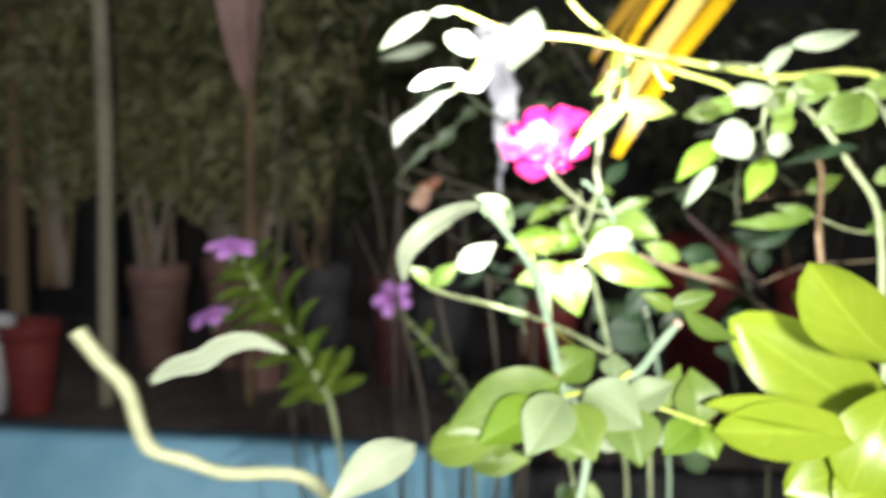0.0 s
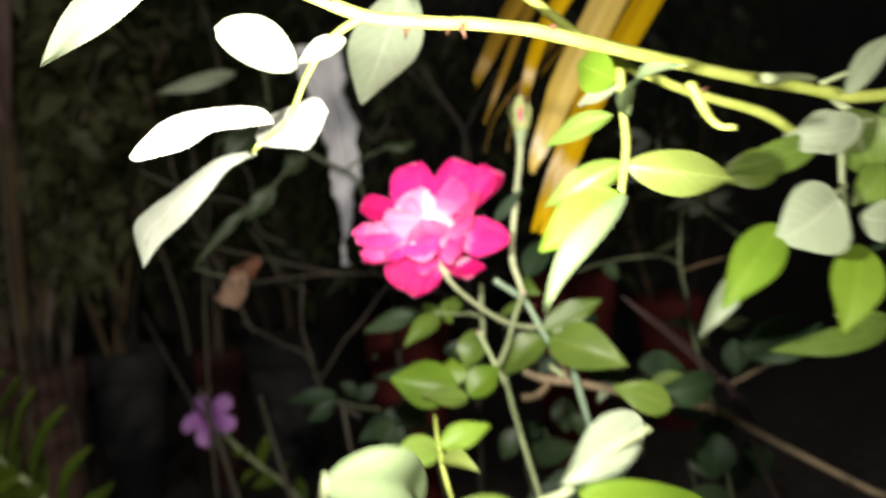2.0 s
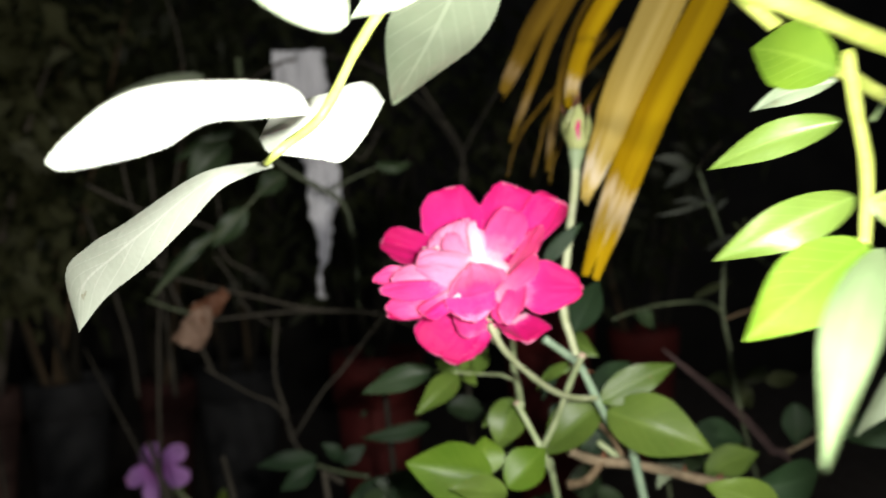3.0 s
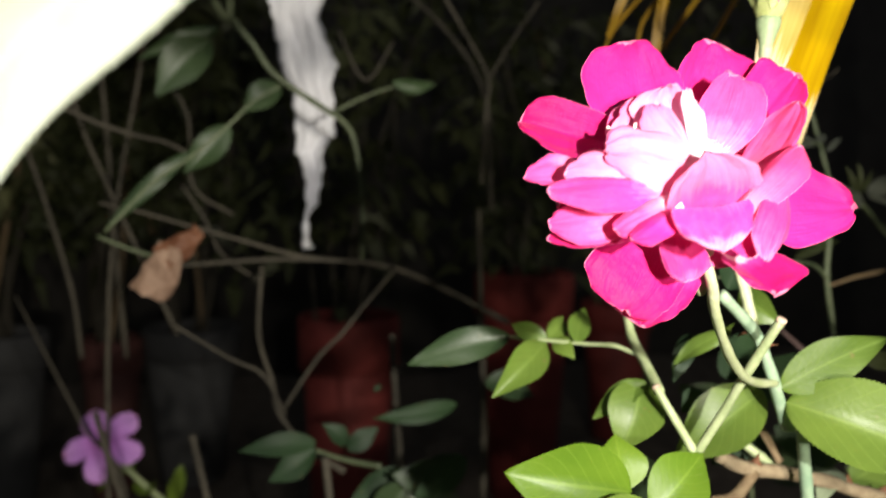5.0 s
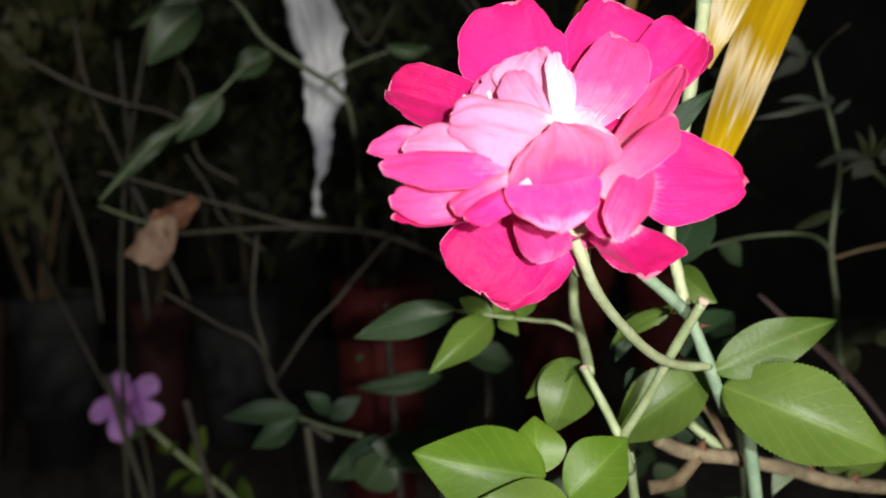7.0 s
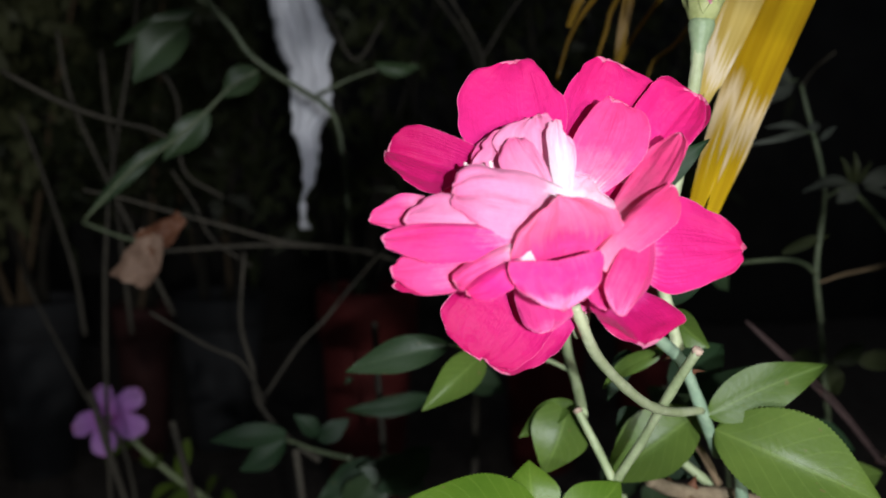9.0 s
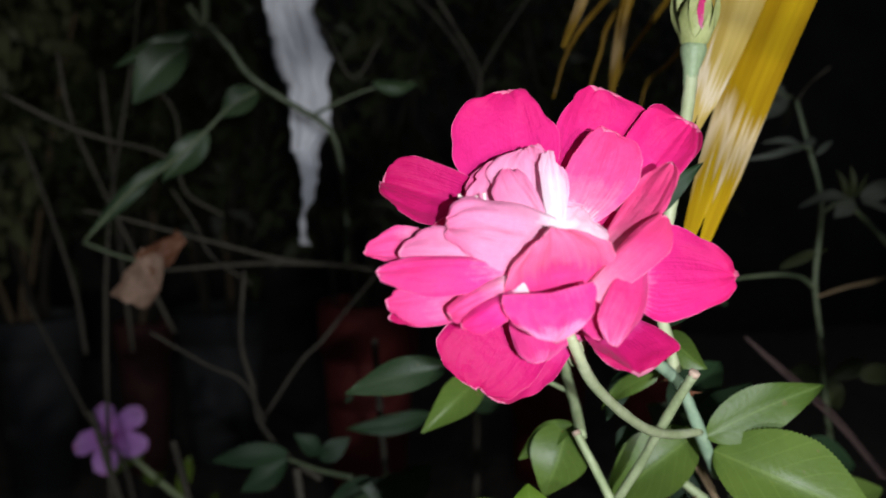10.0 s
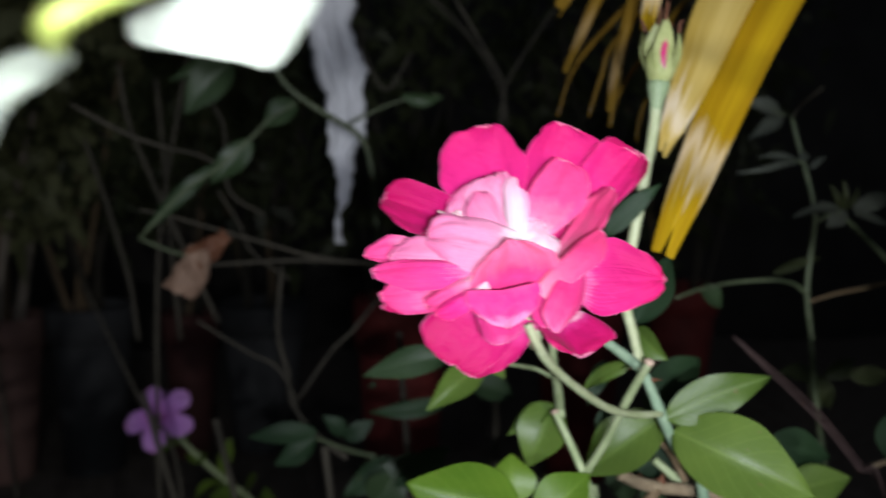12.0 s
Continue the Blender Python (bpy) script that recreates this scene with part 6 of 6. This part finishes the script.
tube("twig", tangle, [(-0.0488, 1.25, 1.1152), (-0.0441, 1.25, 1.0424), (-0.0395, 1.25, 0.958), (-0.0326, 1.25, 0.8662)], 0.002, 0.0024, TWIG)
tube("twig", tangle, [(0.1347, 1.1, 1.1283), (0.1549, 1.1, 1.0934), (0.1756, 1.1, 1.1226)], 0.0014, 0.001, TWIG)
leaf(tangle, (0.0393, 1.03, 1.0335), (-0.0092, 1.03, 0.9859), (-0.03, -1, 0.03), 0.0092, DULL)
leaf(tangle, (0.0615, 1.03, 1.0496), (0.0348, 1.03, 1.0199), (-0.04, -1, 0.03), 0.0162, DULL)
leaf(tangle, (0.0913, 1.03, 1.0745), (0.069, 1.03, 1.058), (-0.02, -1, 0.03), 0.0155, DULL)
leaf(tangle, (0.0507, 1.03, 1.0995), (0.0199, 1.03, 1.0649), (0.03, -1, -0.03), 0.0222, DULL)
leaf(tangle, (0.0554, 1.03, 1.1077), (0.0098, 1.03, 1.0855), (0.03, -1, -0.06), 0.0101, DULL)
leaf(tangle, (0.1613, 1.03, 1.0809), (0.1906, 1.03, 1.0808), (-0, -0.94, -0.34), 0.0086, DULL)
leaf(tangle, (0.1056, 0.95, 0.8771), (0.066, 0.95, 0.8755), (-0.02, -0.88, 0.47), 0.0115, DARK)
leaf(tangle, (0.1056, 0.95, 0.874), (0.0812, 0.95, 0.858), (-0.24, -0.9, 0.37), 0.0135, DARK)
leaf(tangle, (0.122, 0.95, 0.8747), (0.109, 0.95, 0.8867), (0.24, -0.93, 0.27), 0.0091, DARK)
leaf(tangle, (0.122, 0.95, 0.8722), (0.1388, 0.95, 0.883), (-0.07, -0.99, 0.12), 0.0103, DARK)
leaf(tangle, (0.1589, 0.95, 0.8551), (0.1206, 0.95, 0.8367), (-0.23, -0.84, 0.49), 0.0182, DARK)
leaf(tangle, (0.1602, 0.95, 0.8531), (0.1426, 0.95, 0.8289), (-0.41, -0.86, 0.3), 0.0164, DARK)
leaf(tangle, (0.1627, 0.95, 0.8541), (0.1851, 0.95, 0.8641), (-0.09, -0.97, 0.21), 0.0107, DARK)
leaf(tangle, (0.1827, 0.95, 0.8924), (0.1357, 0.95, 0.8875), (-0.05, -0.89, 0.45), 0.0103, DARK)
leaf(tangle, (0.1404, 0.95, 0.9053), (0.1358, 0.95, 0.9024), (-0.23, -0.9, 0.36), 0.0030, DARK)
leaf(tangle, (0.0274, 1.1, 1.1642), (-0.0484, 1.1, 1.1464), (-0.03, -0.99, 0.12), 0.0151, PALEGREEN)

# dry leaf, rag and periwinkles
dry_leaf(None, (0.0252, 1.04, 0.9761), (0.0124, 1.03, 0.9469), (0.23, -0.95, 0.23), 0.0219, TAN, 1)
dry_leaf(None, (0.0422, 1.045, 0.9864), (0.0201, 1.04, 0.9691), (0.17, -0.98, 0.07), 0.0157, BROWNDRY, 0)

# ---- hip, sepals and stamens of the open rose ----
bm = lathe([(0.0011, -0.0065), (0.0015, -0.0048), (0.0024, -0.0030), (0.0025, -0.0010), (0.0021, 0.0010), (0.0024, 0.0045)], 18)
hip = part("hip", bm, PALESTEM, flower)
hip.location, hip.rotation_euler = (0.1652, 0.7075, 0.9896), (radians(18), radians(-12), 0)
for k in range(5):
    a = 2 * math.pi * k / 5
    d = Vector((math.cos(a), math.sin(a), -0.5))
    c = Vector((0.163, 0.7075, 0.9925))
    leaf(flower, c, c + d * 0.0055, (-d.x * 0.5, -d.y * 0.5, -1), 0.003, BUDGREEN, "long", "sepal")
rnd = random.Random(5)
for k in range(3):
    c = Vector((0.1475, 0.7065, 1.0130)) + Vector((rnd.gauss(0, 0.0012), rnd.gauss(0, 0.001), 0))
    e = c + Vector((rnd.gauss(-0.002, 0.0018), rnd.gauss(-0.001, 0.001), rnd.uniform(0.003, 0.006)))
    bm, path = tube_mesh([c, c.lerp(e, 0.5) + Vector((0.0004, 0, 0)), e], 0.0003, 0.0003, 6, 0.0, 3)
    bmesh.ops.create_icosphere(bm, subdivisions=1, radius=0.00045, matrix=Matrix.Translation(e))
    part("stamen", bm, STAMEN, flower)

# ---- the bud above the rose ----
bud = part("bud", lathe([(0.0030, -0.0006), (0.0036, 0.0006), (0.0043, 0.0024), (0.0048, 0.0045), (0.0048, 0.0068), (0.0043, 0.0090), (0.0033, 0.0115), (0.0021, 0.0140), (0.0008, 0.0160)], 24, 0.03), BUDGREEN, bush, "plump yellowish-green rose bud")
part("hip", lathe([(0.0018, -0.0105), (0.0019, -0.0085), (0.0021, -0.0065), (0.0027, -0.0045), (0.0033, -0.0026), (0.0035, -0.0010), (0.0032, 0.0004)], 24), BUDHIP, bud, "smooth pale green hip")
bud.location, bud.rotation_euler = (0.2170, 0.753, 1.0568), (0, radians(5), 0)
for k in range(5):
    a = 2 * math.pi * k / 5 + 0.4
    r = Vector((math.cos(a), math.sin(a), 0))
    c = Vector((0, 0, 0.0008)) + r * 0.0036
    m = Vector((0, 0, 0.0105)) + r * 0.0052
    e = Vector((0, 0, 0.0165 + 0.005 * (k % 2))) + r * (0.002 + 0.0022 * (k % 3))
    leaf(bud, c, m.lerp(e, 0.85), r, 0.0050, BUDGREEN, "long", "sepal")
    tube("sepal_tip", bud, [m.lerp(e, 0.7), m.lerp(e, 1.2) + r * 0.0006, e + r * 0.0016 + Vector((0, 0, 0.0018))], 0.0006, 0.0002, BROWNDRY)
leaf(bud, (-0.0010, -0.0049, 0.0030), (-0.0012, -0.0036, 0.0125), (-0.25, -0.97, 0.1), 0.0022, ROSY, "long", "petal")

# ---- palm: leaning stem and the midrib of the hanging frond ----
tube("stem", palm, [(1.35, 1.45, -0.02), (1.34, 1.44, 0.7), (1.28, 1.40, 1.4), (1.1, 1.3, 1.95)], 0.035, 0.02, BARK)
tube("midrib", palm, [(1.1, 1.3, 1.94), (0.85, 1.1, 1.95), (0.62, 0.95, 1.75), (0.50, 0.88, 1.48), (0.46, 0.86, 1.34)], 0.008, 0.004, STRAW)
tube("midrib", palm, [(0.50, 0.87, 1.46), (0.41, 0.855, 1.32), (0.35, 0.835, 1.20)], 0.004, 0.002, STRAW)

# ---- the tangle's foot and its hidden lower stems ----
for a, b, c in (((0.04, 1.0, 0.87), (0.08, 1.02, 0.45), (0.1, 1.02, 0)), ((-0.03, 1.1, 0.86), (0.04, 1.05, 0.45), (0.1, 1.02, 0)), ((0.11, 0.945, 0.87), (0.11, 0.99, 0.45), (0.1, 1.02, 0)), ((0.16, 1.02, 0.92), (0.14, 1.02, 0.5), (0.1, 1.02, 0)), ((0.24, 1.09, 1.0), (0.2, 1.06, 0.5), (0.11, 1.02, 0)), ((0.15, 0.93, 0.83), (0.13, 0.98, 0.4), (0.1, 1.02, 0))):
    tube("stem", tangle, [a, Vector(a).lerp(b, 0.5) + Vector((0.02, 0, 0)), b, c], 0.002, 0.005, TWIG)
tube("twig", tangle, [(0.04, 1.19, 1.17), (0.09, 1.19, 1.20), (0.14, 1.19, 1.207), (0.2, 1.17, 1.18), (0.25, 1.12, 1.1), (0.25, 1.09, 1.0)], 0.0016, 0.002, TWIG)
rnd = random.Random(21)
for k in range(4):
    x, y, z = rnd.uniform(-0.35, 0.3), rnd.uniform(1.1, 1.45), rnd.uniform(0.75, 0.95)
    e = (x + rnd.gauss(0, 0.10), y + rnd.gauss(0, 0.05), z + rnd.uniform(0.15, 0.5))
    m = (0.5 * (x + e[0]) + rnd.gauss(0, 0.03), 0.5 * (y + e[1]), 0.5 * (z + e[2]) + rnd.gauss(0, 0.02))
    tube("twig", tangle, [(x * 0.6 + 0.04, y, 0.02), (x * 0.85, y, z * 0.6), (x, y, z), m, e], 0.0026, 0.0008, TWIG)


# ---- the torn white rag on its twig ----
def tear(x):
    """A torn edge: it runs out slowly and breaks back."""
    f = x - math.floor(x)
    return f / 0.8 if f < 0.8 else (1 - f) / 0.2


def rag_place(u, v):
    z = 1.212 - u * 0.246
    left = 0.084 + 0.034 * u + 0.010 * math.sin(2.6 * u) ** 2
    right = 0.1330 + 0.006 * math.sin(8.5 * u - 2.4) - 0.010 * max(0, u - 0.80) / 0.20
    left -= 0.0065 * tear(u * 3.6 + 0.35) * (1 - 0.4 * u) + 0.002 * tear(u * 13)
    right += 0.0075 * tear(u * 4.3 + 0.15) + 0.002 * tear(u * 17 + 0.4)
    if u > 0.72:
        k = (u - 0.72) / 0.28
        left, right = left + 0.006 * k, right - 0.010 * k
    mid, half = 0.5 * (left + right), 0.5 * (right - left)
    fold = 0.004 * math.sin(v * 3 + u * 7) + 0.007 * noise.noise(Vector((u * 6, v * 2, 5))) + 0.0025 * math.sin(9 * v + 3 * u)
    return Vector((mid + half * v, 1.189 - fold, z + 0.003 * noise.noise(Vector((u * 9, v * 3, 2)))))


rag = thing("rag", "torn strip of dirty white cloth hanging from a twig", "rag", at=(0.11, 1.19, 1.21))
for name, lo, hi, back in (("cloth", 0.0, 0.66, 0.0), ("torn_strip", 0.64, 1.0, 0.0015)):
    bm = sheet(90, 16, lambda u, v: rag_place(lo + (hi - lo) * u, v) + Vector((0, back, 0)) - rag.location)
    strip = part(name, bm, RAG, rag)
    mod = strip.modifiers.new("thick", "SOLIDIFY")
    mod.thickness = 0.0012


# ---- periwinkles with violet flowers ----
def violet_flower(owner, c, facing, r):
    f = new("flower")
    f.parent = owner
    n = Vector(facing).normalized()
    x = n.cross(Vector((0.1, 0.2, 1))).normalized()
    y = n.cross(x)
    c = Vector(c)
    for k in range(5):
        a = 2 * math.pi * k / 5 + 0.3
        d = x * math.cos(a) + y * math.sin(a)
        petal(f, c, c + d * r - n * 0.1 * r, n, r * 0.66, -0.06, 0.1, 0.1, VIOLET)
    tube("throat", f, [c + n * 0.001, c - n * 0.012, c - n * 0.026 - Vector((0, 0, 0.003))], 0.0022, 0.0012, PALEGREEN)
    return f


def periwinkle(stem_pts, blooms, label, seed, pairs, size):
    t = thing("periwinkle", label, "periwinkle", "periwinkles")
    rnd = random.Random(seed)
    tube("stem", t, stem_pts, 0.0022, 0.004, STEM)
    path = smooth_path(stem_pts, 10)
    for k in range(pairs):
        i = 2 + int(k * (len(path) * 0.62) / pairs)
        p, d = path[i], (path[i + 1] - path[i - 1]).normalized()
        o = d.orthogonal().normalized()
        o = Matrix.Rotation(k * 1.45 + rnd.uniform(-0.3, 0.3), 3, d) @ o
        for s in (1, -1):
            L = size * rnd.uniform(0.75, 1.15) * min(1, 0.55 + 0.12 * k)
            out = (o * s - d * 0.55 + Vector((0, 0, -0.1))).normalized()
            leaf(t, p, p + out * L, -d + Vector((0, -0.5, 0.3)), L * 0.42, VINCA_LEAF, "long")
    for c, facing, r in blooms:
        violet_flower(t, c, facing, r)
        near = min(path, key=lambda q: (q - Vector(c)).length)
        tube("flower_stalk", t, [Vector(c) - Vector(facing).normalized() * 0.024, near.lerp(Vector(c), 0.4) - Vector((0, 0, 0.005)), near], 0.001, 0.0014, STEM)
    return t


periwinkle([(-0.237, 1.07, 0.8797), (-0.212, 1.07, 0.83), (-0.173, 1.07, 0.7845), (-0.127, 1.07, 0.708), (-0.104, 1.08, 0.64), (-0.08, 1.1, 0.4), (-0.07, 1.1, 0)],
           [((-0.2315, 1.03, 0.8928), (0.1, -0.35, 1), 0.034), ((-0.3025, 1.12, 0.7821), (-0.2, -0.4, 1), 0.032)],
           "periwinkle with two violet flowers and green leaves", 3, 19, 0.07)
periwinkle([(-0.035, 1.235, 0.775), (0.0, 1.24, 0.735), (0.04, 1.25, 0.69), (0.08, 1.27, 0.60), (0.09, 1.28, 0.3), (0.09, 1.28, 0)],
           [((-0.0471, 1.22, 0.8003), (-0.15, -1, 0.6), 0.033)],
           "thin periwinkle with one violet flower", 8, 6, 0.05)
